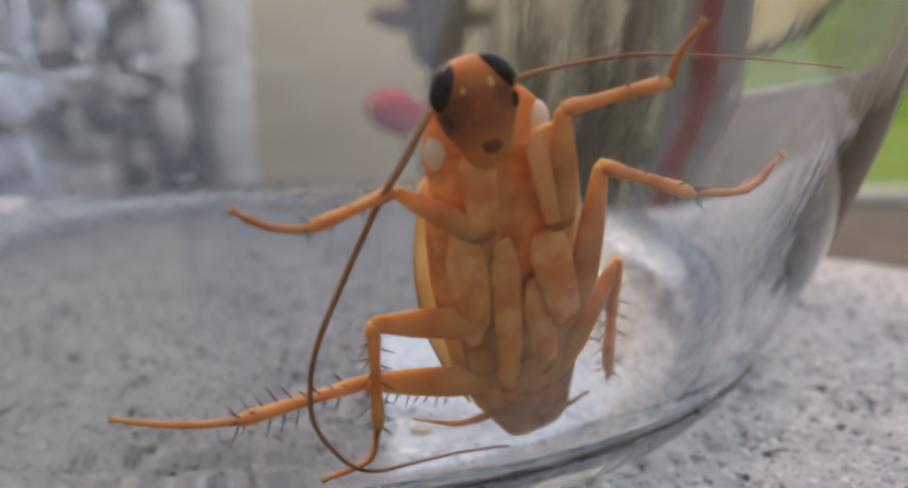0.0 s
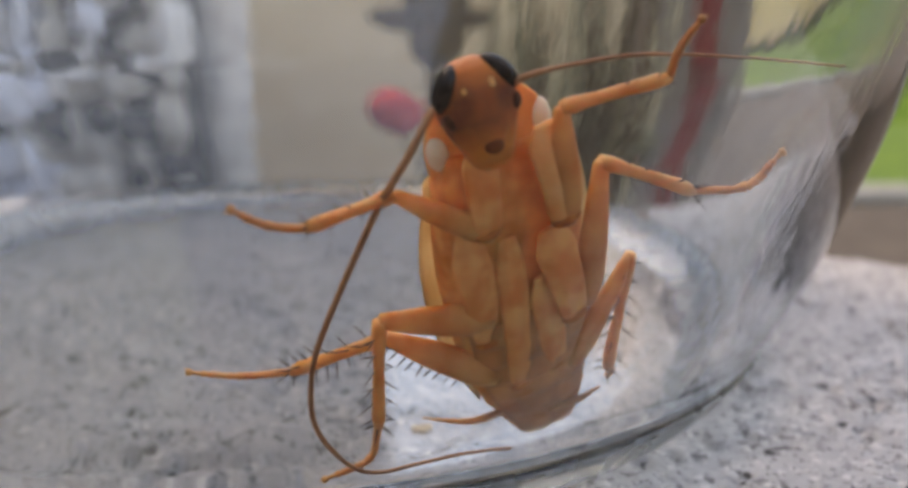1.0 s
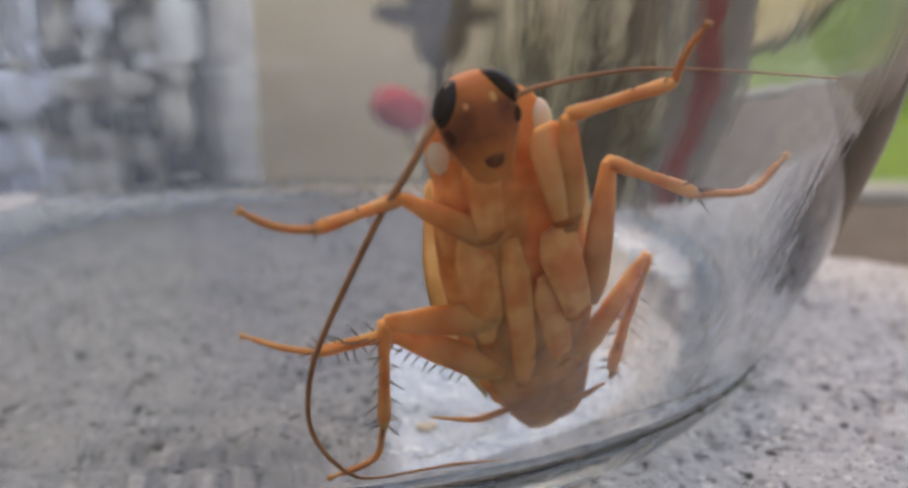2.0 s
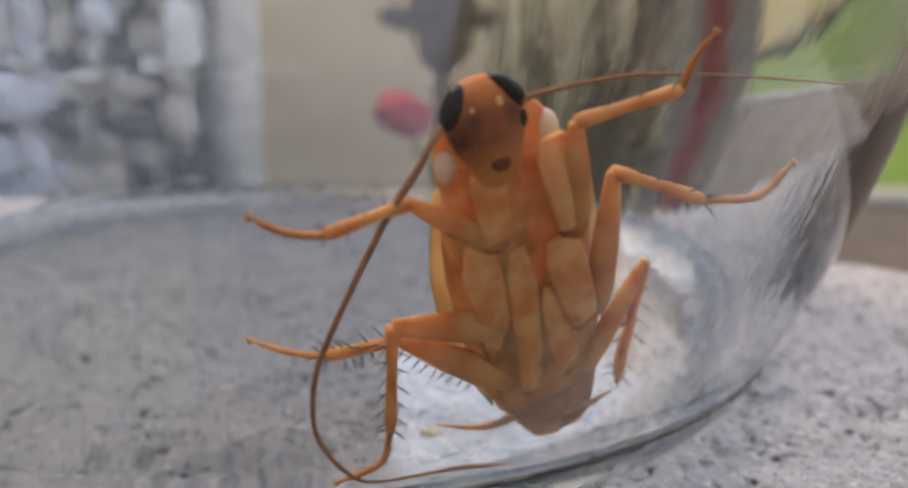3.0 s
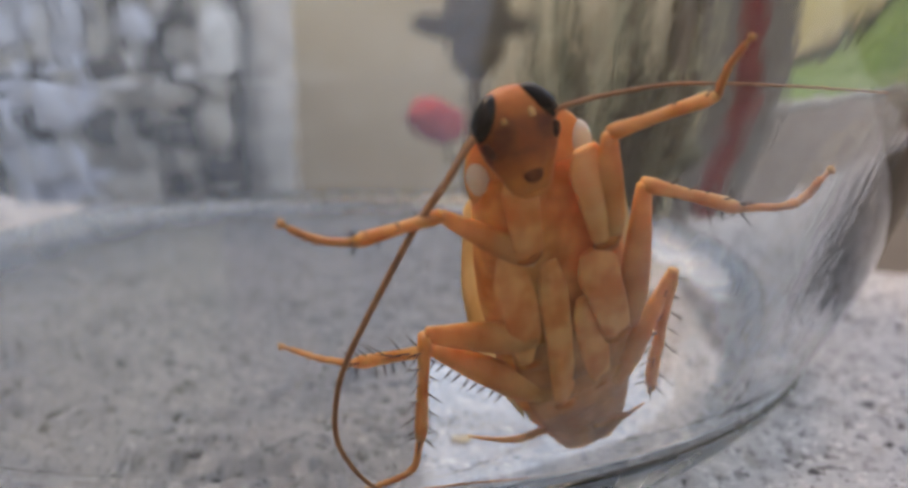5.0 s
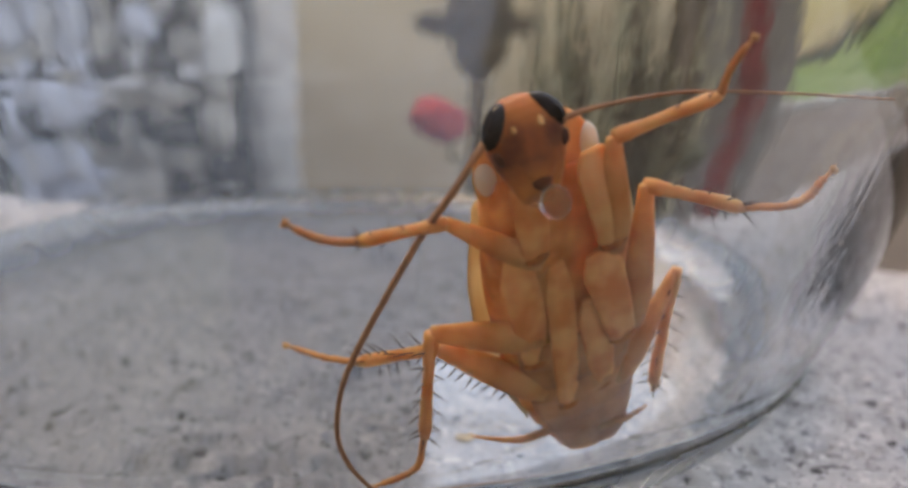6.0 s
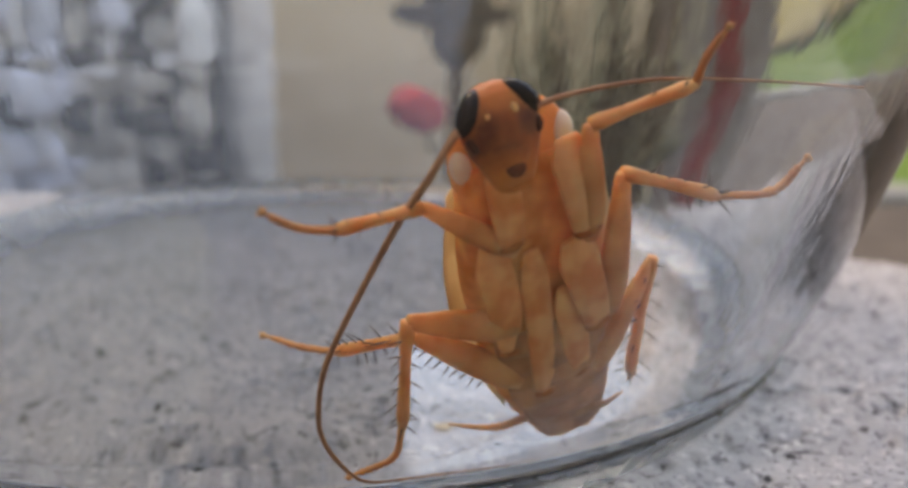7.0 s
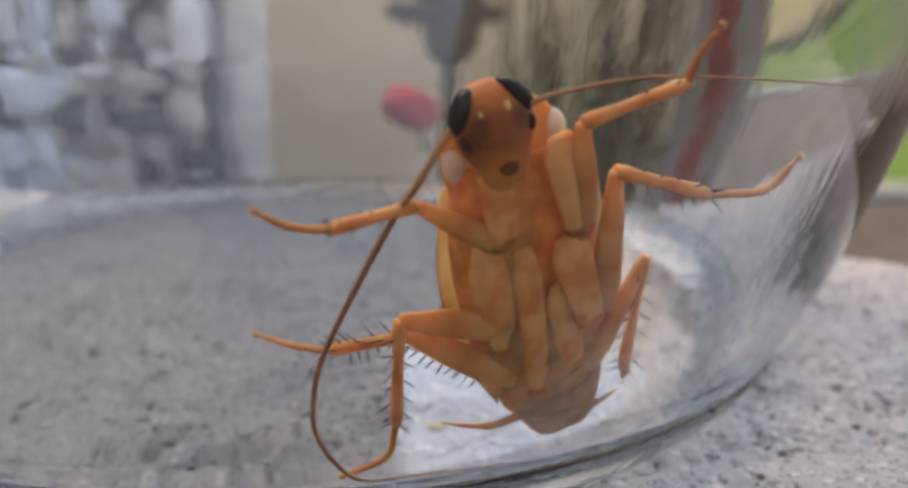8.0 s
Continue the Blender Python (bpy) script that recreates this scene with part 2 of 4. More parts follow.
def concrete_cap():
    """The rough cast top of a narrow wall, which ends towards the lawn: pits and grains, rounded edges."""
    step = 0.22
    a, b = np.arange(0, 170, step), np.arange(0, DEEP, step)
    A, B = np.meshgrid(a, b)
    X = CORNER.x * 1000 + A * ALONG.x + B * ACROSS.x
    Y = CORNER.y * 1000 + A * ALONG.y + B * ACROSS.y
    g = 0.55 * value_noise(X / 0.42, Y / 0.42, 7)
    h = g + 0.40 * value_noise(X / 4, Y / 4, 1) + 0.5 * value_noise(X / 1.2, Y / 1.2, 2) + 0.5 * value_noise(X / 0.6, Y / 0.6, 3)
    z = (h - 1.95) * 0.19
    pits = value_noise(X / 0.7, Y / 0.7, 4) * 0.6 + value_noise(X / 1.7, Y / 1.7, 5) * 0.4
    z -= np.clip(pits - 0.68, 0, 0.09) * 4.0
    small = value_noise(X / 0.5 + 9, Y / 0.5, 8) * 0.7 + value_noise(X / 3, Y / 3, 9) * 0.3
    z -= np.clip(small - 0.70, 0, 0.12) * 4.5
    z = np.minimum(z, -0.005) - 0.02
    near = np.minimum(np.minimum(A, B), DEEP - B) + 0.35 * value_noise(X / 3, Y / 3, 6)
    z -= np.clip(2.0 - near, 0, 9) ** 2 * 0.35
    z -= np.clip(7.0 - (A + B), 0, 9) ** 2 * 0.03
    verts = np.stack([X, Y, z], -1).reshape(-1, 3) * MM
    idx = np.arange(len(a) * len(b)).reshape(len(b), len(a))
    faces = np.stack([idx[:-1, :-1], idx[1:, :-1], idx[1:, 1:], idx[:-1, 1:]], -1).reshape(-1, 4)
    ob = mesh_object("ledge_top", verts.tolist(), [tuple(f) for f in faces.tolist()], CONCRETE)
    tagged(ob, "rough pitted grey concrete top of a low wall", "wall", kind="structure")
    # the pillar below, and the rest of its top behind the camera
    e, w, d = 0.0006, 0.60, (DEEP - 1) * MM
    corners = [CORNER + (ALONG + ACROSS) * e, CORNER + ALONG * w + ACROSS * e, CORNER + ALONG * w + ACROSS * d, CORNER + ACROSS * d + ALONG * e]
    bm = bmesh.new()
    low = [bm.verts.new((c.x, c.y, -0.80)) for c in corners]
    top = [bm.verts.new((c.x, c.y, -0.0024)) for c in corners]
    bm.faces.new(low)
    bm.faces.new(top)
    for k in range(4):
        bm.faces.new((low[k], low[(k + 1) % 4], top[(k + 1) % 4], top[k]))
    bmesh.ops.recalc_face_normals(bm, faces=bm.faces[:])
    body = part("ledge_wall", bm, CONCRETE, None, smooth=False)
    tagged(body, "narrow grey concrete garden wall", "wall", kind="structure")


def garden():
    g = part("ground", box(-60, 60, -60, 60, -0.82, -0.80), EARTH, None, smooth=False)
    tagged(g, "bare dry brown earth", "ground", kind="structure")
    bm = bmesh.new()
    outline = [(0.6, 5.3), (45, 5.3), (45, 16), (20, 16), (0.6, 16)]
    low, top = ([bm.verts.new((x, y, z)) for x, y in outline] for z in (-0.80, -0.785))
    bm.faces.new(low)
    bm.faces.new(top)
    for a in range(5):
        bm.faces.new((low[a], low[(a + 1) % 5], top[(a + 1) % 5], top[a]))
    bmesh.ops.recalc_face_normals(bm, faces=bm.faces[:])
    lawn = part("lawn", bm, LAWN, None, smooth=False)
    tagged(lawn, "bright green lawn behind the kerb", "lawn", kind="structure")
    bm = bmesh.new()
    foot = [bm.verts.new(p) for p in ((4.6, 11.0, -0.79), (30, 11.0, -0.79), (30, 15.9, -0.79), (4.6, 15.9, -0.79))]
    crest = [bm.verts.new(p) for p in ((5.7, 15.6, -0.77), (12.0, 15.6, 1.95), (30, 15.6, 5.0), (30, 15.9, 5.0), (12.0, 15.9, 1.95), (5.7, 15.9, -0.77))]
    bm.faces.new((foot[0], foot[1], crest[2], crest[1], crest[0]))
    bm.faces.new((foot[1], foot[2], crest[3], crest[2]))
    bm.faces.new((foot[2], foot[3], crest[5], crest[4], crest[3]))
    bm.faces.new((foot[3], foot[0], crest[0], crest[5]))
    bm.faces.new((crest[0], crest[1], crest[4], crest[5]))
    bm.faces.new((crest[1], crest[2], crest[3], crest[4]))
    bm.faces.new(tuple(reversed(foot)))
    bmesh.ops.triangulate(bm, faces=bm.faces[:])
    bmesh.ops.recalc_face_normals(bm, faces=bm.faces[:])
    bank = part("lawn_bank", bm, LAWN, None, smooth=False)
    tagged(bank, "green grass bank rising before the tan wall", "lawn", kind="structure")
    k = part("kerb", box(0.6, 45, 4.9, 5.296, -0.80, -0.74, 0.01), KERB, None, smooth=False)
    tagged(k, "pale stone kerb at the lawn edge", "kerb", kind="structure")
    w = part("wall_north", box(-2.2, 0.52, 1.5, 1.6, -0.80, 0.20, 0.01), PLASTER, None, smooth=False)
    # unseen behind the camera, added to bounce pale light forward
    tagged(w, "plain beige plastered garden wall", "wall", kind="structure")
    h = part("bounce_wall", box(-3.0, 5.0, -1.0, -0.9, -0.80, 0.3), BOUNCE_CREAM, None, smooth=False)
    tagged(h, "unseen cream wall added behind the camera to bounce light", "wall", kind="structure")
    # unseen wall, added so bright sky is not mirrored in the bowl
    e = part("sky_blocker", box(-3.104, -3.004, -5.0, 9.0, -0.80, 4.0), BLOCKER_BROWN, None, smooth=False)
    tagged(e, "unseen grey-brown block added to keep sky off the glass", "wall", kind="structure")
    t = part("wall_far", box(-20, 60, 16, 16.4, -0.80, 1.6), TAN, None, smooth=False)
    tagged(t, "tan wall far behind the lawn", "wall", kind="structure")
    # two added blocks set how much sky the bowl floor mirrors
    b = part("backdrop", box(-60, -1.9, 24, 25, -0.80, 26), BACKDROP_GREY, None, smooth=False)
    tagged(b, "tall dark grey block added to darken the bowl floor's reflection", "building", kind="structure")
    b = part("backdrop", box(-1.896, 80, 24, 25, -0.80, 8), BACKDROP_GREY, None, smooth=False)
    tagged(b, "low dark grey block added to shape the bowl floor's reflection", "building", kind="structure")


concrete_cap()
garden()


def timber_post():
    p = part("post", box(0.272, 0.432, 1.15, 1.30, -0.80, 0.36, 0.006), POST, None, smooth=False)
    tagged(p, "weathered grey timber post by the garden wall", "post")


def downpipe():
    ob = mesh_object("downpipe", *tube([(-0.262, 1.0, -0.80), (-0.262, 1.0, 0.19)], [0.032, 0.032], 24), PIPE)
    tagged(ob, "pale grey downpipe in front of the beige wall", "pipe")


timber_post()
downpipe()


# ---- the glass bowl ----
AXIS = Vector((-9.8 * MM, 54.6 * MM, 0))


def glass_bowl():
    # the bead near z 2.7 is added to catch a bright line
    outer = [(0, 0.06), (14, 0.05), (22, 0.02), (24.4, 0.0), (25.4, 0.1), (26.2, 0.45), (26.9, 1.1), (27.6, 2.0), (28.06, 2.55), (28.16, 2.70), (28.10, 2.80), (28.12, 2.95), (28.4, 3.5), (30.2, 6.9), (32.0, 11.4), (33.7, 16.1), (37.0, 26.2)]
    rim = [(37.15, 26.9), (37.1, 27.3), (36.75, 27.5), (36.4, 27.35), (36.2, 27.0)]
    inner = [(33.82, 20.00), (32.44, 16.10), (30.33, 11.40), (28.41, 7.20), (27.25, 5.00), (26.70, 4.00), (26.38, 3.35), (25.9, 2.85), (25.1, 2.52), (24.0, 2.30), (22.6, 2.2), (19, 2.2), (10, 2.2), (0, 2.2)]
    prof = outer + rim + inner
    line = smooth_line([Vector((r, 0, z)) for r, z in prof], len(prof) * 5)
    n = 240
    verts, faces = [], []
    rings = [(max(p.x, 0.0), p.z) for p in line[1:-1]]
    verts.append(Vector((0, 0, 0.06 * MM)))
    for r, z in rings:
        for k in range(n):
            a = 2 * math.pi * k / n
            verts.append(Vector((r * math.cos(a), r * math.sin(a), z)) * MM)
    verts.append(Vector((0, 0, 2.2 * MM)))
    last = len(verts) - 1
    for k in range(n):
        faces.append((0, 1 + (k + 1) % n, 1 + k))
    for i in range(len(rings) - 1):
        for k in range(n):
            a, b = 1 + i * n + k, 1 + i * n + (k + 1) % n
            faces.append((a, b, b + n, a + n))
    o = 1 + (len(rings) - 1) * n
    for k in range(n):
        faces.append((o + k, o + (k + 1) % n, last))
    ob = mesh_object("glass_bowl", verts, faces, GLASS)
    # the heel gets the rough blue tint that stands in for guided light
    ob.data.materials.append(HEEL)
    ob.data.polygons.foreach_set("material_index", [1 if p.center.z < (2.75 if p.center.xy.length > 27.3 * MM else 2.15) * MM and p.center.xy.length > 24.7 * MM else 0 for p in ob.data.polygons])
    ob.location = AXIS
    tagged(ob, "clear flared glass bowl standing on rough concrete", "bowl")


glass_bowl()


# ---- the cockroach on the inside of the bowl ----
FOOT = Vector((2.0, 31.0, 3.2))
ROACH = empty("cockroach", "amber cockroach climbing inside a glass bowl, belly to the glass", "insect", m=pose(FOOT.x * MM, FOOT.y * MM, FOOT.z * MM))


def at(x, y, z):
    """Millimetres in the world to metres in the insect's space."""
    x, y, z = x - 0.186 + 0.0105 * x + (0.026 - 0.00054 * z) * z, y + 0.654 + 0.0065 * x + (0.0002 * z - 0.0524) * z, z + 0.132 - 0.0062 * x + (0.00203 * z - 0.0438) * z
    return (Vector((x, y, z)) - FOOT) * MM


UP = Vector((-0.10, -0.36, 0.928)).normalized()
RIGHT = Vector((0.905, 0.375, 0.23))
RIGHT = (RIGHT - UP * RIGHT.dot(UP)).normalized()
BELLY = RIGHT.cross(UP).normalized()
if BELLY.y > 0:
    BELLY.negate()
SPINE_LINE = [at(3.32, 31.7, 3.80), at(2.66, 30.72, 6.3), at(2.18, 29.72, 8.85), at(1.86, 28.8, 11.28), at(1.72, 28.05, 13.3), at(1.4, 27.25, 15.0)]
TRUNK = [(0.0, 0.85, 0.45), (0.012, 1.2, 0.6), (0.035, 1.45, 0.75), (0.08, 1.72, 0.9), (0.14, 2.10, 1.0), (0.21, 2.38, 1.12), (0.30, 2.58, 1.25), (0.42, 2.62, 1.4), (0.55, 2.70, 1.5), (0.70, 2.68, 1.5), (0.82, 2.55, 1.45), (0.92, 2.35, 1.35), (1.0, 1.85, 1.0)]


def trunk_at(u):
    c = smooth_line(SPINE_LINE, 101)[round(u * 100)]
    us = [r[0] for r in TRUNK]
    return c, float(np.interp(u, us, [r[1] for r in TRUNK])) * MM, float(np.interp(u, us, [r[2] for r in TRUNK])) * MM


def cockroach_trunk():
    n, rings = 36, []
    for i in range(71):
        u = i / 70
        c, w, d = trunk_at(u)
        if u < 0.5:
            w *= 1 - 0.03 * ((u * 15) % 1.0)
        c = c - BELLY * 0.9 * MM
        ring = []
        for k in range(n):
            a = 2 * math.pi * k / n
            x, y = math.cos(a), math.sin(a)
            y = math.copysign(abs(y) ** 0.8, y) * (0.82 if y > 0 else 1.0)
            dent = 0.12 * d * math.exp(-(x / 0.22) ** 2) if y > 0 else 0
            ring.append(c + RIGHT * w * x + BELLY * (d * y - dent))
        rings.append(ring)
    return mesh_object("trunk", *loft(rings), SHELL, ROACH, "amber underside of thorax and abdomen")


TRUNK_OB = cockroach_trunk()


def sternites():
    """Grey-brown belly plates, each lapping over the next."""
    for i in range(6):
        u0, u1 = 0.03 + i * 0.066, 0.03 + (i + 1) * 0.066 + 0.012
        rings = []
        for j in range(7):
            u = u0 + (u1 - u0) * j / 6
            c, w, d = trunk_at(min(u, 1))
            c = c - BELLY * 0.9 * MM
            lift = (0.02 + 0.03 * (1 - j / 6)) * MM
            ring = []
            for k in range(15):
                a = radians(30 + 120 * k / 14)
                x, y = math.cos(a), math.sin(a) ** 0.8 * 0.84
                ring.append(c + RIGHT * w * x + BELLY * (d * y + lift))
            rings.append(ring)
        verts, faces = [], []
        for ring in rings:
            verts += ring
        for ring in rings:
            verts += [p - BELLY * 0.12 * MM for p in ring]
        m = 15
        o = 7 * m
        for a in range(6):
            for b in range(m - 1):
                i0 = a * m + b
                faces.append((i0, i0 + 1, i0 + m + 1, i0 + m))
                faces.append((o + i0, o + i0 + m, o + i0 + m + 1, o + i0 + 1))
        for b in range(m - 1):
            faces.append((b, o + b, o + b + 1, b + 1))
            faces.append((6 * m + b, 6 * m + b + 1, o + 6 * m + b + 1, o + 6 * m + b))
        for a in range(6):
            faces.append((a * m, (a + 1) * m, o + (a + 1) * m, o + a * m))
            faces.append((a * m + m - 1, o + a * m + m - 1, o + (a + 1) * m + m - 1, (a + 1) * m + m - 1))
        mesh_object("belly_plate", verts, faces, STERNITE, TRUNK_OB)


STERNITE = material("greyish amber belly plate", (0.36, 0.145, 0.055), 0.5, (0.60, 0.275, 0.115), 700, 0.25, 4000, low=0.38, high=0.62, Subsurface_Weight=0.5, Subsurface_Radius=(1.0, 0.5, 0.3), Subsurface_Scale=0.0005, Specular_IOR_Level=0.2)
sternites()


def dome(centre, ax, ay, az, rx, ry, rz, n=28, m=10):
    """A closed flattened dome: full ellipse outline, thick in the middle."""
    rings = []
    for i in range(m * 2 + 1):
        b = -math.pi / 2 + math.pi * i / (m * 2)
        b = max(min(b, math.pi / 2 - 0.02), -math.pi / 2 + 0.02)
        rings.append([centre + ax * rx * math.cos(b) * math.cos(2 * math.pi * k / n) + ay * ry * math.cos(b) * math.sin(2 * math.pi * k / n) + az * rz * math.sin(b) for k in range(n)])
    return loft(rings)


def pronotum():
    right = Vector((3.46, 0.9, 0.75)).normalized()
    up = (UP - right * UP.dot(right)).normalized()
    back = right.cross(up)
    c = at(0.78, 27.75, 15.05)
    shield = mesh_object("pronotum", *dome(c, right, up, back, 2.08 * MM, 2.25 * MM, 0.36 * MM), SHELL_FRONT, TRUNK_OB, "amber neck shield with milky windows")
    for x, z in ((1.68, 0.46), (-1.60, 0.14)):
        v, f = dome(c + (right * x + up * z) * MM, right, up, back, 0.44 * MM, 0.74 * MM, 0.32 * MM, 20, 7)
        mesh_object("shield_window", v, f, CREAM, shield, "milky white window of the shield")


pronotum()


def wing(sign):
    """A long curved leathery forewing on the back."""
    rings_top, nn = [], 16
    for i in range(25):
        u = 0.86 - (0.73 if sign < 0 else 0.64) * i / 24
        c, w, d = trunk_at(u)
        v = i / 24
        half = (2.52 + 0.75 * math.sin(math.pi * min(v * 0.9 + 0.1, 1)) - (0.3 if sign < 0 else 0.9) * max(v - 0.7, 0) / 0.3) * MM
        row = []
        for k in range(nn + 1):
            f = k / nn
            x = sign * (f * half - 0.15 * MM * (1 - f))
            depth = 0.75 * MM + 1.3 * MM * math.sqrt(max(1 - f * f, 0)) * (1 - 0.3 * v)
            row.append(c + RIGHT * x - BELLY * (depth + 0.35 * MM) + BELLY * 0.02 * MM * math.sin(9 * math.pi * f))
        rings_top.append(row)
    verts, faces = [], []
    for row in rings_top:
        verts += row
    for row in rings_top:
        verts += [p - BELLY * 0.05 * MM for p in row]
    m = nn + 1
    o = 25 * m
    for a in range(24):
        for b in range(nn):
            i0 = a * m + b
            faces.append((i0, i0 + 1, i0 + m + 1, i0 + m))
            faces.append((o + i0, o + i0 + m, o + i0 + m + 1, o + i0 + 1))
    for b in range(nn):
        faces.append((b, o + b, o + b + 1, b + 1))
        faces.append((24 * m + b, 24 * m + b + 1, o + 24 * m + b + 1, o + 24 * m + b))
    for a in range(24):
        faces.append((a * m, (a + 1) * m, o + (a + 1) * m, o + a * m))
        faces.append((a * m + nn, o + a * m + nn, o + (a + 1) * m + nn, (a + 1) * m + nn))
    mesh_object("forewing", verts, faces, WING, TRUNK_OB, "pale translucent tan forewing")


wing(-1)
wing(1)


def coxa(a, b, wide, tip=0.55, mat=None):
    """A broad flat hip plate that lies along the belly from a to b and ends in a rust-coloured joint."""
    a, b = at(*a) + BELLY * 0.04 * MM, at(*b) + BELLY * 0.14 * MM
    n = 20
    axis = (b - a).normalized()
    side = axis.cross(BELLY).normalized()
    rings = []
    for i in range(n + 1):
        f = i / n
        w = wide * MM * (1 - (1 - tip) * f) * min(1.0, 0.5 + 2.6 * f) * (1.0 if f < 0.9 else math.sqrt(max(1 - ((f - 0.9) / 0.115) ** 2, 0.02)))
        c = a.lerp(b, f) + BELLY * 0.10 * MM * math.sin(math.pi * f)
        h = 0.16 * MM * (0.35 + 0.65 * math.sin(math.pi * min(f * 0.8 + 0.12, 1)))
        ring = []
        for k in range(24):
            q = 2 * math.pi * k / 24
            x, y = math.cos(q), math.sin(q)
            ridge = 0.05 * MM * math.exp(-((x - 0.35) / 0.25) ** 2) if y > 0 else 0
            ring.append(c + side * w * x + BELLY * (h * math.copysign(abs(y) ** 0.75, y) + ridge))
        rings.append(ring)
    plate = mesh_object("coxa", *loft(rings), mat or SHELL_PALE, TRUNK_OB, "pale peach hip plate")
    k = [b + axis * (-0.22 + 0.09 * i) * MM - BELLY * 0.02 * MM for i in range(6)]
    r = wide * tip * MM
    mesh_object("trochanter", *tube(k, [0.45 * r, 0.85 * r, 0.98 * r, 0.92 * r, 0.7 * r, 0.3 * r], 16, 0.45, side), JOINT, TRUNK_OB, "rust-brown hip joint")


# the hind pair lies under the middle pair, that under the front pair
coxa((1.28, 28.00, 12.10), (1.80, 30.50, 6.30), 0.56, 0.85)
coxa((2.45, 28.90, 10.64), (3.02, 31.00, 6.85), 0.64, 0.80)
coxa((0.05, 27.50, 12.41), (0.66, 29.35, 8.25), 0.84, 0.62)
coxa((2.60, 28.10, 12.40), (3.58, 29.90, 9.05), 0.82, 0.66)
coxa((0.35, 26.40, 15.16), (0.63, 27.40, 12.43), 0.62, 0.80)
# lighter chitin on this plate puts the light from the right into its colour
coxa((2.38, 27.00, 15.76), (3.08, 28.10, 12.74), 0.78, 0.70, SHELL_FRONT)

def cercus(points):
    line = smooth_line([at(*p) for p in points], 40)
    radii = [(0.10 * (1 - (i / 39) ** 1.8) + 0.025) * (1 + 0.2 * math.cos(i * math.pi)) * MM for i in range(40)]
    mesh_object("cercus", *tube(line, radii, 8), TARSUS, TRUNK_OB, "ringed orange-brown tail feeler")


cercus([(1.25, 31.0, 4.95), (0.2, 30.45, 4.85), (-0.6, 30.1, 5.0), (-1.61, 29.7, 5.3)])
cercus([(2.9, 31.4, 4.9), (3.7, 31.7, 5.05), (4.22, 32.0, 5.1), (4.87, 32.25, 5.42)])

# head: x to its right, y to its crown, z out of its face
HEAD_UP = Vector((-0.29, -0.10, 0.952)).normalized()
HEAD_RIGHT = Vector((0.89, 0.30, 0.30))
HEAD_RIGHT = (HEAD_RIGHT - HEAD_UP * HEAD_RIGHT.dot(HEAD_UP)).normalized()
FACE = HEAD_RIGHT.cross(HEAD_UP)
HEAD_AT = Matrix.Translation(at(0.48, 26.0, 16.30)) @ Matrix((HEAD_RIGHT, HEAD_UP, FACE)).transposed().to_4x4()


MOUTH = material("brown mouthparts", (0.10, 0.020, 0.006), 0.5, (0.20, 0.05, 0.012), 1800, Specular_IOR_Level=0.2)


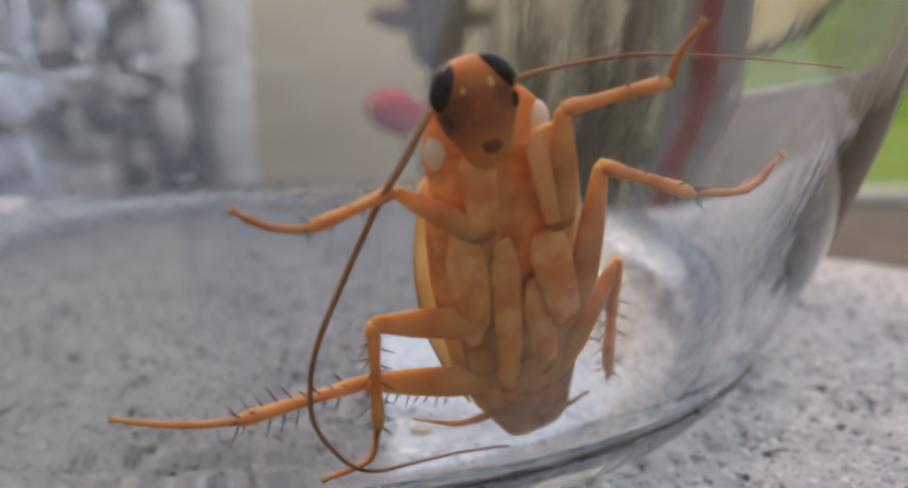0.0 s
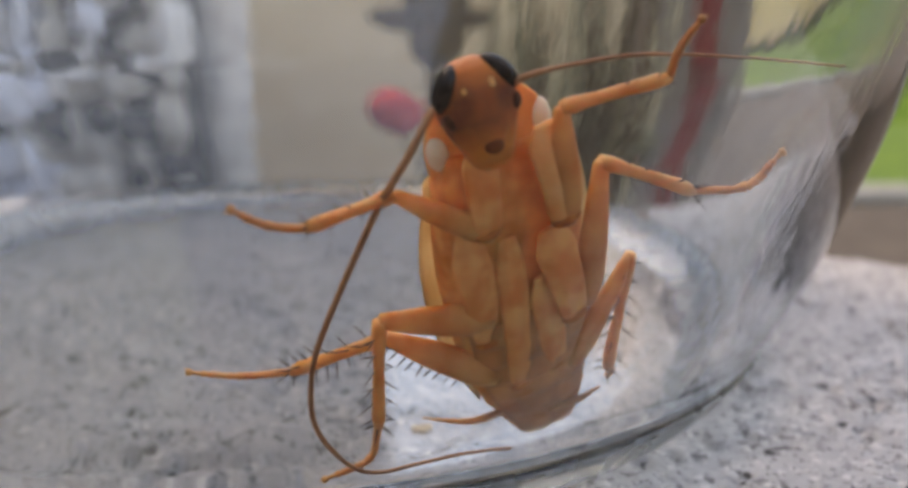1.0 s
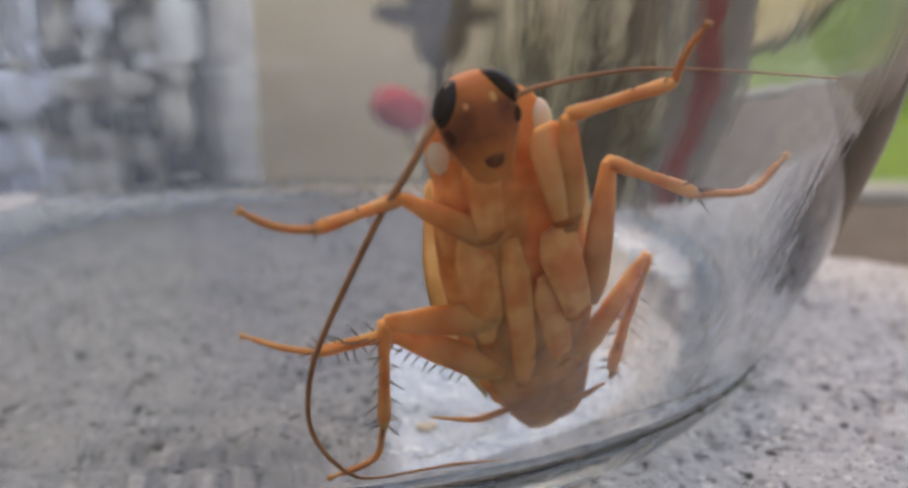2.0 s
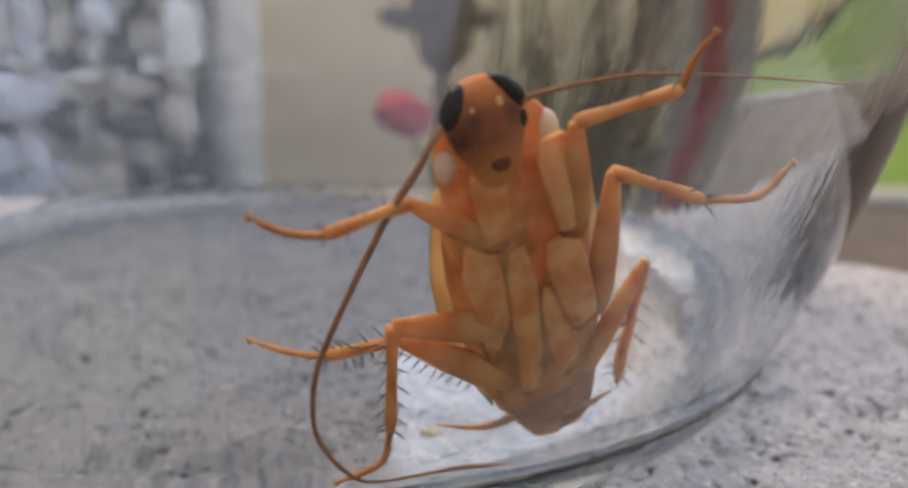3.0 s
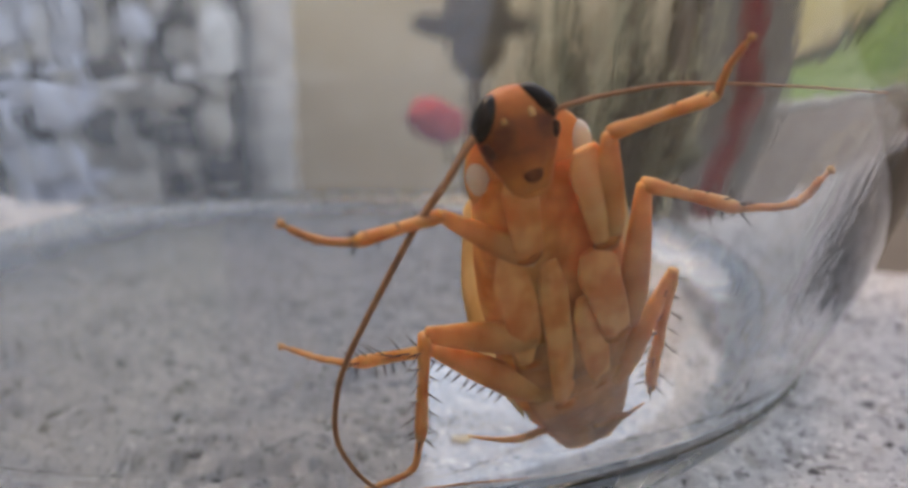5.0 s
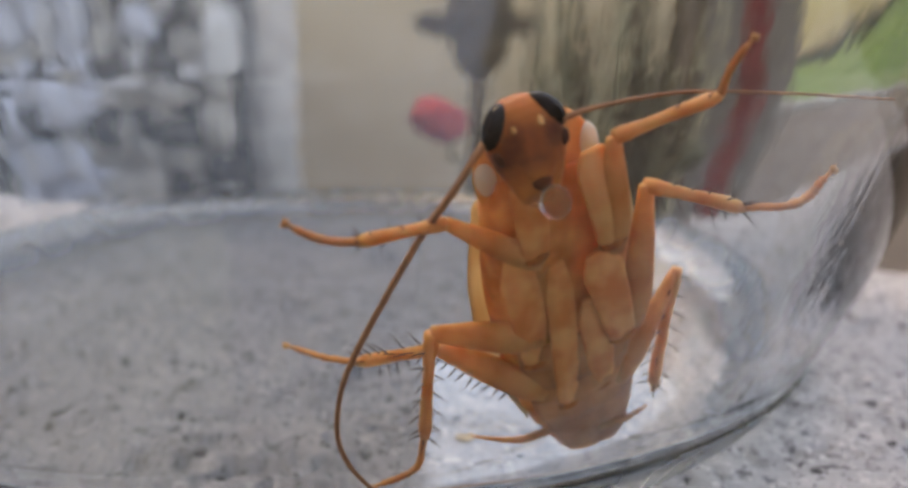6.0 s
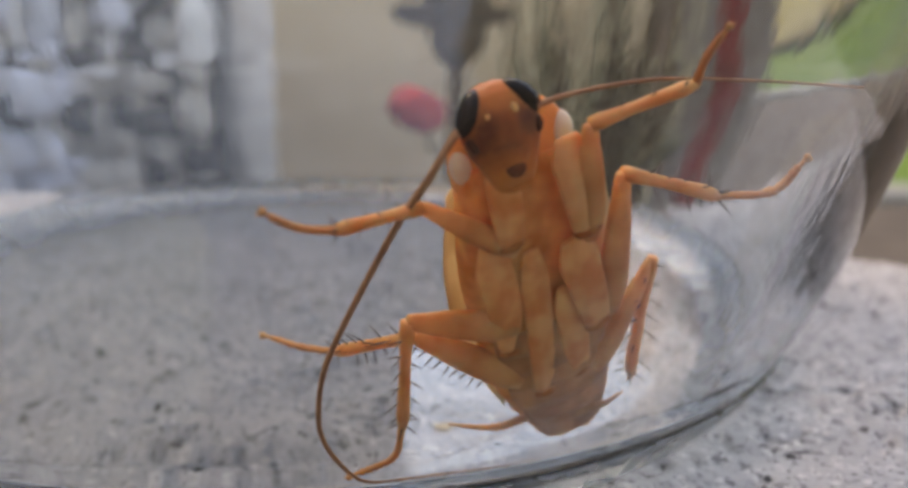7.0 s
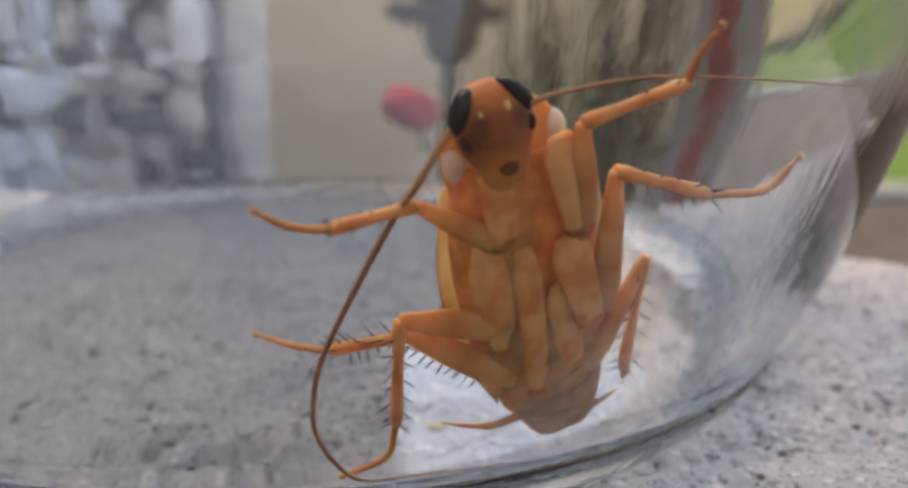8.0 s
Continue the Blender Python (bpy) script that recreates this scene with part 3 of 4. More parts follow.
def cockroach_head():
    form = [(-1.78, 0.30, -0.10), (-1.66, 0.52, 0.02), (-1.5, 0.66, 0.18), (-1.3, 0.76, 0.38), (-0.9, 0.92, 0.58), (-0.4, 1.14, 0.69), (0.1, 1.24, 0.74), (0.6, 1.24, 0.72), (1.0, 1.12, 0.66), (1.28, 0.90, 0.54), (1.48, 0.62, 0.36), (1.58, 0.3, 0.16)]
    ys = np.linspace(-1.78, 1.58, 54)
    rings = []
    for y in ys:
        w = float(np.interp(y, [f[0] for f in form], [f[1] for f in form]))
        d = float(np.interp(y, [f[0] for f in form], [f[2] for f in form]))
        ring = []
        for k in range(36):
            a = 2 * math.pi * k / 36
            # shallow hollows below the eyes and a raised brow
            hollow = 0.07 * math.exp(-((abs(math.cos(a)) - 0.55) / 0.2) ** 2 - ((y - 0.05) / 0.35) ** 2) if math.sin(a) > 0 else 0
            ring.append(Vector((w * math.cos(a), y, (d - hollow) * math.sin(a) - 0.1)) * MM)
        rings.append(ring)
    v, f = loft(rings)
    head = mesh_object("head", v, [tuple(reversed(q)) for q in f], HEAD, ROACH, "chestnut head with dark mouth")
    head.matrix_basis = HEAD_AT
    ex, ey, ez = Vector((1, 0, 0)), Vector((0, 1, 0)), Vector((0, 0, 1))
    for sg in (-1, 1):
        # the eye wraps round the upper corner of the head
        lean = Matrix.Rotation(sg * radians(34), 3, "Z") @ Matrix.Rotation(sg * radians(24), 3, "Y")
        v, f = dome(Vector((sg * 0.82, 0.88, 0.02)) * MM, lean @ ex, lean @ ey, lean @ ez, 0.36 * MM, 0.74 * MM, 0.56 * MM, 24, 10)
        mesh_object("eye", v, f, EYE, head, "glossy black compound eye")
        tilt = Matrix.Rotation(sg * radians(-18), 3, "Z")
        v, f = dome(Vector((sg * 1.06, -0.02, 0.26)) * MM, tilt @ ex, tilt @ ey, ez, 0.15 * MM, 0.27 * MM, 0.15 * MM, 14, 5)
        mesh_object("antenna_socket", v, f, SPOT, head, "dark antenna socket")
    for x, r in ((0.40, 0.15), (-0.46, 0.09)):
        v, f = dome(Vector((x, 0.72, 0.52)) * MM, ex, ey, ez, r * 0.85 * MM, r * 1.2 * MM, 0.08 * MM, 14, 5)
        mesh_object("ocellus", v, f, SHELL_PALE, head, "pale simple eye")
    v, f = dome(Vector((0.0, -0.42, 0.38)) * MM, ex, ey, ez, 0.60 * MM, 0.60 * MM, 0.22 * MM, 22, 7)
    mesh_object("clypeus", v, f, HEAD, head)
    v, f = dome(Vector((-0.03, -0.98, 0.40)) * MM, ex, ey, ez, 0.32 * MM, 0.29 * MM, 0.16 * MM, 18, 6)
    mesh_object("mouth", v, f, MOUTH, head, "dark brown mouthparts")
    return head


HEAD_OB = cockroach_head()


def antenna(points, thick, label):
    inv = HEAD_AT.inverted()
    line = [inv @ p for p in smooth_line([at(*p) for p in points], 150)]
    radii = [(thick * (1 - 0.62 * i / 149) * (1.25 if i < 4 else 1.0) * (1 + 0.06 * math.cos(i * math.pi))) * MM for i in range(150)]
    return mesh_object("antenna", *tube(line, radii, 8), FEELER, HEAD_OB, label)


BENT_ANTENNA = antenna([(-0.62, 25.75, 16.55), (-0.95, 25.35, 16.1), (-1.52, 25.26, 15.02), (-2.38, 25.47, 13.58), (-3.5, 25.94, 11.22), (-4.45, 26.61, 8.84), (-4.72, 27.1, 7.2), (-4.62, 27.5, 6.0), (-4.10, 27.95, 4.95), (-3.45, 28.4, 4.15), (-2.7, 28.8, 3.85), (-1.6, 29.5, 3.80), (0.2, 30.6, 3.70), (1.9, 31.6, 3.5)], 0.125, "long brown antenna bent along the glass")
antenna([(1.45, 26.0, 17.1), (1.95, 26.15, 17.32), (2.77, 26.6, 17.51), (4.52, 27.2, 17.82), (6.14, 27.74, 17.91), (9.2, 29.32, 17.81), (13.26, 32.26, 17.56)], 0.10, "long brown antenna stretched sideways")


# ---- legs ----
def bone(a, b):
    """Axes at a whose z runs to b and whose x faces the glass."""
    z = (b - a).normalized()
    x = (BELLY - z * BELLY.dot(z)).normalized()
    return Matrix.Translation(a) @ Matrix((x, z.cross(x), z)).transposed().to_4x4()


def spine(p, d, length, r):
    q = p + d.normalized() * length
    return tube([p, p.lerp(q, 0.5), q], [r, r * 0.75, r * 0.1], 5)


def two_tone(name, plain, spines, mat, parent, label=""):
    v, f = merged([plain] + spines)
    ob = mesh_object(name, v, f, mat, parent, label)
    ob.data.materials.append(SPINE)
    n = len(plain[1])
    ob.data.polygons.foreach_set("material_index", [0] * n + [1] * (len(f) - n))
    return ob


def leg(name, joints, femur, tibia, femur_spines, tibia_spines, seed, label, rows=None):
    rnd = random.Random(seed)
    bristle = 0.6 if name == "front_leg" else 1.0
    p = [at(*j) for j in joints]
    lf, lt = (p[1] - p[0]).length, (p[2] - p[1]).length
    X, Y = Vector((1, 0, 0)), Vector((0, 1, 0))
    prof = [0.55, 0.85, 1.0, 1.0, 0.97, 0.92, 0.84, 0.72, 0.6, 0.5]
    body = tube([Vector((0, 0, lf * i / 9)) for i in range(10)], [femur * MM * k for k in prof], 14, 1.0, Y)
    body = ([Vector((v.x * 0.6, v.y, v.z)) for v in body[0]], body[1])
    sp = []
    for i in range(femur_spines):
        z = lf * (0.3 + 0.65 * i / max(femur_spines - 1, 1))
        sg = -1 if joints[1][0] < joints[0][0] else 1
        y = femur * MM * float(np.interp(z / lf, np.linspace(0, 1, 10), prof)) * 0.95
        sp.append(spine(Vector((0, sg * y, z)), Vector((rnd.uniform(-0.2, 0.3), sg, rnd.uniform(0.05, 0.35))), rnd.uniform(0.42, 0.56) * MM, 0.036 * MM))
    thigh = two_tone(name, body, sp, LEG, ROACH, label)
    thigh.matrix_basis = bone(p[0], p[1])
    # knee knob and shin
    shin_prof = [1.0, 1.15, 0.98, 0.88, 0.86, 0.9, 0.96, 1.0, 1.08, 0.75]
    body = tube([Vector((0, 0, lt * i / 9)) for i in range(10)], [tibia * MM * k for k in shin_prof], 12, 1.0, Y)
    sp = []
    for i in range(tibia_spines):
        z = lt * (0.12 + 0.84 * i / max(tibia_spines - 1, 1))
        a = (0.35 + i * 2.2 + rnd.uniform(-0.4, 0.4))
        d = Vector((0.7 * math.cos(a), math.copysign(0.8 + 0.2 * abs(math.sin(a)), math.sin(a)), 0.55))
        sp.append(spine(Vector((0.5 * d.x, 0.5 * d.y, 0)) * tibia * MM + Vector((0, 0, z)), d, rnd.uniform(0.5, 0.82) * bristle * MM, 0.034 * MM))
    for k in range(4):
        a = k * math.pi / 2 + 0.6
        sp.append(spine(Vector((0, 0, lt * 0.97)), Vector((math.cos(a), math.sin(a), 0.7)), 0.72 * bristle * MM, 0.038 * MM))
    shin = two_tone("tibia", body, sp, LEG, thigh)
    shin.matrix_basis = thigh.matrix_basis.inverted() @ bone(p[1], p[2])
    # foot: five joints, claws and a pad
    base = bone(p[2], p[3])
    local = [base.inverted() @ q for q in p[2:]]
    line = smooth_line(local, 46) if len(local) > 2 else [local[0].lerp(local[1], i / 45) + Vector((0, -0.18 * MM * math.sin(math.pi * i / 45), 0)) for i in range(46)]
    marks = (0, 22, 29, 34, 38)
    radii = []
    for i in range(46):
        r = 0.135 - 0.0012 * i
        near = min(abs(i - k) for k in marks[1:])
        radii.append((r + (0.035 if near == 1 else -0.03 if near == 0 else 0) - (0.02 if i > 40 else 0)) * MM)
    end, way = line[-1], (line[-1] - line[-2]).normalized()
    claws = [spine(end, way + Vector((0, s * 0.8, 0)), 0.28 * MM, 0.04 * MM) for s in (-1, 1)]
    pad = dome(end + way * 0.06 * MM, X, Y, Vector((0, 0, 1)), 0.12 * MM, 0.13 * MM, 0.12 * MM, 10, 4)
    v, f = merged([tube(line, radii, 9)] + [pad] + claws)
    foot = mesh_object("tarsus", v, f, TARSUS, thigh, "orange jointed foot with two claws")
    foot.matrix_basis = thigh.matrix_basis.inverted() @ base
    return thigh, shin, foot, p, rows


LEGS = [
    leg("front_leg", [(0.85, 27.5, 12.25), (-1.92, 25.6, 13.99), (-4.26, 24.80, 13.08), (-6.04, 23.92, 13.73)], 0.40, 0.20, 0, 8, 1, "slim honey-coloured front leg reaching sideways"),
    leg("middle_leg", [(0.85, 29.0, 9.05), (-2.75, 27.35, 9.50), (-2.70, 28.5, 5.55), (-3.05, 28.6, 4.35), (-4.45, 28.35, 3.75)], 0.56, 0.22, 0, 17, 2, "honey-coloured middle leg bent down to the bowl floor"),
    leg("hind_leg", [(0.95, 30.05, 6.58), (-3.18, 28.7, 6.99), (-7.16, 27.5, 6.18), (-10.61, 26.46, 6.76)], 0.56, 0.22, 9, 24, 3, "long spiny honey-coloured hind leg that swings upwards", "swing"),
    leg("front_leg", [(3.25, 28.2, 12.6), (2.92, 26.6, 16.28), (6.12, 27.25, 17.15), (6.69, 26.44, 18.75)], 0.52, 0.22, 0, 10, 4, "slim honey-coloured front leg raised beside the head"),
    leg("middle_leg", [(4.10, 30.2, 9.35), (4.32, 27.95, 14.47), (7.56, 29.6, 13.46), (9.63, 30.75, 13.48), (10.78, 30.97, 14.6)], 0.54, 0.23, 0, 15, 5, "honey-coloured middle leg with its shin held level"),
    leg("hind_leg", [(3.70, 31.3, 6.6), (5.58, 31.05, 10.75), (5.52, 32.3, 6.22), (5.85, 33.5, 5.50)], 0.46, 0.20, 5, 20, 6, "honey-coloured hind leg folded beside the abdomen"),
]

# a drop of clear spittle that the insect blows at its mouth and takes back
v, f = dome(Vector((0, 0, 0)), Vector((1, 0, 0)), Vector((0, 1, 0)), Vector((0, 0, 1)), 0.48 * MM, 0.48 * MM, 0.40 * MM, 28, 12)
DROP = mesh_object("spit_bubble", v, f, DROPLET, HEAD_OB, "clear round drop at the mouth")


def dry_flake():
    """A crumb of dry leaf, curled a little, on the bowl's floor."""
    rnd = random.Random(12)
    n = 14
    rim = []
    for k in range(n):
        a = 2 * math.pi * k / n
        r = rnd.uniform(0.75, 1.15)
        rim.append((0.42 * r * math.cos(a), 0.28 * r * math.sin(a)))
    verts, faces = [], []
    for lift in (0.0, 0.05):
        verts += [Vector((x, y, lift + 0.16 * x * x)) * MM for x, y in rim] + [Vector((0, 0, lift)) * MM]
    m = n + 1
    for k in range(n):
        a, b = k, (k + 1) % n
        faces += [(b, a, n), (m + a, m + b, m + n), (a, b, m + b, m + a)]
    ob = mesh_object("leaf_flake", verts, faces, FLAKE, smooth=False)
    ob.matrix_basis = pose(-0.00153, 0.03570, 0.00221, 0, 0, 12)
    tagged(ob, "tiny pale dry leaf flake lying on the bowl floor", "flake")


FLAKE = material("pale dry flake", (0.40, 0.36, 0.27), 0.8, (0.58, 0.54, 0.44), 2500, thin=0.3)
dry_flake()


# ---- beyond the pillar: stone wall, plants, lawn bank ----
def rough_stone(name, seed, mat):
    """One rounded, uneven fieldstone about one unit wide."""
    rnd = random.Random(seed)
    bm = bmesh.new()
    bmesh.ops.create_icosphere(bm, subdivisions=2, radius=0.5)
    o = Vector((rnd.uniform(0, 50), rnd.uniform(0, 50), rnd.uniform(0, 50)))
    for v in bm.verts:
        d = v.co.normalized()
        cube = max(abs(d.x), abs(d.y), abs(d.z))
        v.co = d * (0.40 / cube ** 0.95) * (1 + 0.28 * noise.noise(d * 1.7 + o))
    me = bpy.data.meshes.new(name)
    bm.to_mesh(me)
    bm.free()
    me.materials.append(mat)
    return me


def stone_wall():
    # dark backing paints the gap shade; its unseen left reach hides low sky
    wall = part("wall_west", box(-3.0, -0.285, 0.90, 1.05, -0.80, 0.15, 0.01), ROCK_DARK, None, smooth=False)
    tagged(wall, "dry wall of white, grey and dark fieldstones", "wall", kind="structure")
    meshes = [rough_stone("stone", k, m) for k, m in enumerate((ROCK_LIGHT, ROCK_MID, ROCK_BLUE, ROCK_DARK, ROCK_LIGHT, ROCK_MID))]
    rnd = random.Random(5)

    def lay(x, z, wide, tall, mat, lean, deep=0.05):
        st = new("stone", meshes[mat])
        st.parent = wall
        st.matrix_basis = pose(x, 0.893 - rnd.uniform(0, 0.016), z, rnd.uniform(-12, 12), lean, rnd.uniform(-20, 20)) @ Matrix.Diagonal((wide * 1.2, deep, tall * 1.2, 1))

    # slabs set on edge in uneven columns; smaller stones wedge the gaps
    x = -0.66
    while x < -0.288:
        z = -0.24 + rnd.uniform(0, 0.05)
        step = rnd.uniform(0.012, 0.024)
        while z < 0.15:
            tall = rnd.uniform(0.016, 0.062)
            pick = (2, 2, 0, 3, 1, 2, 3) if x < -0.42 else (0, 1, 5, 3, 1, 3, 5)
            lay(x + rnd.uniform(-0.006, 0.006), z + tall / 2, step * rnd.uniform(0.9, 1.4), tall, rnd.choice(pick), rnd.uniform(-14, 14))
            z += tall * 0.92
        x += step
    # the first four dark slabs stand in for shaded gaps
    for x, z, wide, tall, mat in ((-0.338, 0.002, 0.046, 0.036, 3), (-0.415, -0.105, 0.036, 0.036, 3), (-0.325, -0.105, 0.046, 0.030, 3), (-0.398, 0.0, 0.030, 0.05, 3), (-0.355, 0.045, 0.046, 0.04, 2), (-0.325, -0.062, 0.04, 0.04, 1), (-0.278, 0.02, 0.018, 0.09, 0), (-0.437, 0.045, 0.016, 0.08, 2), (-0.458, -0.08, 0.05, 0.08, 2), (-0.374, -0.045, 0.028, 0.034, 0), (-0.362, 0.012, 0.018, 0.06, 0)):
        lay(x, z, wide, tall, mat, rnd.uniform(-10, 10), 0.07)


stone_wall()


def blade(base, tip, wide, bend, n=9):
    """A curved leaf with thickness and a middle fold."""
    base, tip = Vector(base), Vector(tip)
    d = tip - base
    side = d.cross(Vector((0, 1, 0))).normalized()
    rings = []
    for i in range(n):
        f = i / (n - 1)
        c = base + d * f + Vector((0, 0, -bend * f * f)) + Vector((0, bend * 0.5 * math.sin(math.pi * f), 0))
        w = wide * math.sin(math.pi * min(0.06 + 0.93 * f, 1)) ** 0.8 + 0.0002
        rings.append([c - side * w, c + Vector((0, 0.12 * w, 0)), c + side * w, c + Vector((0, -0.12 * w - 0.0004, 0))])
    return loft(rings)


def red_flower():
    """A drooping double blossom on a thin stalk."""
    plant = empty("flowering_plant", "thin-stalked plant with one red blossom by the beige wall", "plant", m=pose(-0.02, 0.36, -0.832))
    o = Vector((-0.02, 0.36, -0.80))
    line = smooth_line([Vector((0.012, 0.01, 0)), Vector((0.016, 0.012, 0.4)), Vector((0.0125, 0.004, 0.751)), Vector((0.0045, 0, 0.796)), Vector((-0.0015, 0, 0.807))], 40)
    mesh_object("stalk", *tube(line, [0.0014 - 0.0006 * i / 39 for i in range(40)], 8), OLIVE, plant)
    rnd = random.Random(3)
    c = Vector((-0.0020, 0, 0.8093))
    for k in range(22):
        a, b = rnd.uniform(0, 2 * math.pi), rnd.uniform(-0.9, 1.0)
        d = Vector((math.cos(a) * math.cos(b), math.sin(a) * math.cos(b), math.sin(b)))
        r = dome(c + Vector((d.x * 0.0112, d.y * 0.009, d.z * 0.0062 - d.x * 0.002)), d.orthogonal().normalized(), d.cross(d.orthogonal()).normalized(), d, 0.0074, 0.0062, 0.0014, 12, 3)
        mesh_object("petal", *r, RED, plant)


def seed_head():
    """A dry brown flower head with spreading bracts on an upright stem."""
    plant = empty("dry_flower", "dry dark brown flower head on an upright stem", "plant", m=pose(-0.006, 0.42, -0.8115))
    line = [Vector((0.001 * math.sin(i), 0, 0.0 + 0.822 * i / 29)) for i in range(30)]
    mesh_object("stem", *tube(line, [0.0042 - 0.0006 * i / 29 for i in range(30)], 10), BROWN_LEAF, plant)
    mesh_object("calyx", *tube([Vector((0, 0, z)) for z in (0.806, 0.816, 0.828, 0.838, 0.850, 0.868)], [0.0045, 0.0085, 0.0125, 0.0150, 0.0165, 0.013], 20), BROWN_LEAF, plant)
    rnd = random.Random(8)
    for k in range(11):
        a = 2 * math.pi * k / 11 + rnd.uniform(-0.2, 0.2)
        d = Vector((math.cos(a), math.sin(a), 0))
        v, f = blade(Vector((0, 0, 0.840)) + d * 0.012, Vector((0, 0, 0.848)) + d * (0.034 if d.x < -0.6 else rnd.uniform(0.020, 0.028)), 0.0050, 0.003)
        mesh_object("bract", v, f, BROWN_LEAF, plant)


def grassy_shrub():
    """Arching dry blades, olive and straw-coloured."""
    rnd = random.Random(21)
    plant = empty("ornamental_grass", "clump of arching dry olive and straw grass blades", "plant", m=pose(0.09, 0.62, -0.835))
    for k in range(95):
        a = rnd.uniform(0, 2 * math.pi)
        r = rnd.uniform(0.0, 0.10)
        x = rnd.uniform(-0.06, 0.055)
        base = Vector((x * 0.4, r * 0.4 * math.sin(a), 0))
        tip = Vector((x + rnd.uniform(-0.03, 0.03), r * math.sin(a), rnd.uniform(0.80, 0.98)))
        v, f = blade(base, tip, rnd.uniform(0.003, 0.007), rnd.uniform(-0.02, 0.05), 12)
        mesh_object("blade", v, f, (OLIVE, BROWN_LEAF, STRAW)[min(int(rnd.random() * 3.4), 2)], plant)
    for k in range(26):
        c = Vector((rnd.uniform(-0.02, 0.05), rnd.uniform(-0.05, 0.02), rnd.uniform(0.67, 0.78)))
        v, f = blade(c, c + Vector((rnd.uniform(-0.035, 0.035), 0, rnd.uniform(-0.03, 0.03))), 0.008, 0.006)
        mesh_object("leaf", v, f, BROWN_LEAF if k % 3 else OLIVE, plant)


STRAW = material("straw leaf", (0.40, 0.33, 0.19), 0.8, (0.54, 0.46, 0.28), 50)
red_flower()
seed_head()
grassy_shrub()


def red_cane():
    """A dark red cane that leans before the post."""
    line = smooth_line([Vector((0.082, 0.29, -0.80)), Vector((0.088, 0.30, -0.25)), Vector((0.0925, 0.30, -0.060)), Vector((0.094, 0.30, -0.028)), Vector((0.0945, 0.30, -0.008)), Vector((0.0935, 0.30, 0.02)), Vector((0.096, 0.31, 0.14))], 60)
    ob = mesh_object("cane", *tube(line, [0.0052] * 60, 10), DARK_RED)
    tagged(ob, "bent dark red plant cane in front of the post", "plant")


red_cane()


# ---- movement ----
TIMES = (0, 0.5, 0.7, 0.8, 0.9, 1.0, 1.1, 1.2, 1.3, 1.5, 3, 3.5, 4, 4.5, 6, 6.5, 7, 7.5, 8)
# shifts of head and tail in millimetres: seconds, head x, head z, tail x, tail z
SHIFTS = [
    (0, 0, 0, 0, 0), (0.5, 0.07, 0.01, -0.02, 0.0), (0.7, 0.07, -0.01, 0.0, 0.02), (0.8, 0.07, -0.03, 0.14, 0.06), (0.9, 0.07, -0.06, 0.32, 0.12), (1.0, 0.07, -0.10, 0.44, 0.18),
    (1.1, 0.05, -0.16, 0.50, 0.28), (1.2, 0.0, -0.26, 0.54, 0.45), (1.3, -0.03, -0.36, 0.56, 0.64), (1.5, -0.07, -0.45, 0.58, 0.74), (3, -0.18, -0.37, 0.60, 0.34), (3.5, -0.19, -0.37, 0.62, 0.26),
    (4, -0.21, -0.36, 0.60, 0.24), (4.5, -0.21, -0.37, 0.62, 0.16), (6, -0.03, -0.75, 0.58, 0.26), (6.5, -0.07, -0.73, 0.59, 0.25), (7, -0.12, -0.71, 0.56, 0.26), (7.5, -0.10, -0.69, 0.55, 0.26), (8, -0.12, -0.68, 0.55, 0.26),
]
# hind leg: seconds and knee, shin end, foot end in millimetres
SWING = [
    (0, (-3.18, 28.7, 6.99), (-7.16, 27.5, 6.18), (-10.61, 26.46, 6.76)),
    (0.7, (-3.18, 28.7, 7.02), (-7.10, 27.55, 6.20), (-10.55, 26.6, 6.72)),
    (0.8, (-3.2, 28.55, 7.5), (-6.8, 28.1, 6.45), (-10.1, 27.4, 6.4)),
    (0.9, (-3.17, 28.3, 8.85), (-6.15, 29.9, 6.55), (-9.7, 30.2, 6.4)),
    (1.0, (-3.17, 28.26, 8.94), (-6.04, 30.2, 6.60), (-9.6, 30.4, 6.50)),
    (1.1, (-3.17, 28.26, 8.98), (-6.0, 30.3, 6.62), (-9.6, 30.5, 6.60)),
    (1.2, (-3.15, 28.22, 9.05), (-5.6, 30.6, 7.0), (-9.0, 31.2, 7.0)),
    (1.3, (-3.12, 28.21, 9.09), (-5.15, 30.86, 7.10), (-8.05, 32.7, 6.80)),
    (1.5, (-3.12, 28.21, 9.09), (-5.15, 30.86, 7.10), (-8.05, 32.7, 6.80)),
]


def shift(t, u):
    """The trunk's shift at t, from its tail (u 0) to its neck (u 1), in metres."""
    ts = [r[0] for r in SHIFTS]
    hx, hz, tx, tz = (float(np.interp(t, ts, [r[k] for r in SHIFTS])) for k in (1, 2, 3, 4))
    v = Vector((tx + (hx - tx) * u, 0, 0)) + UP * (tz + (hz - tz) * u)
    return v * MM


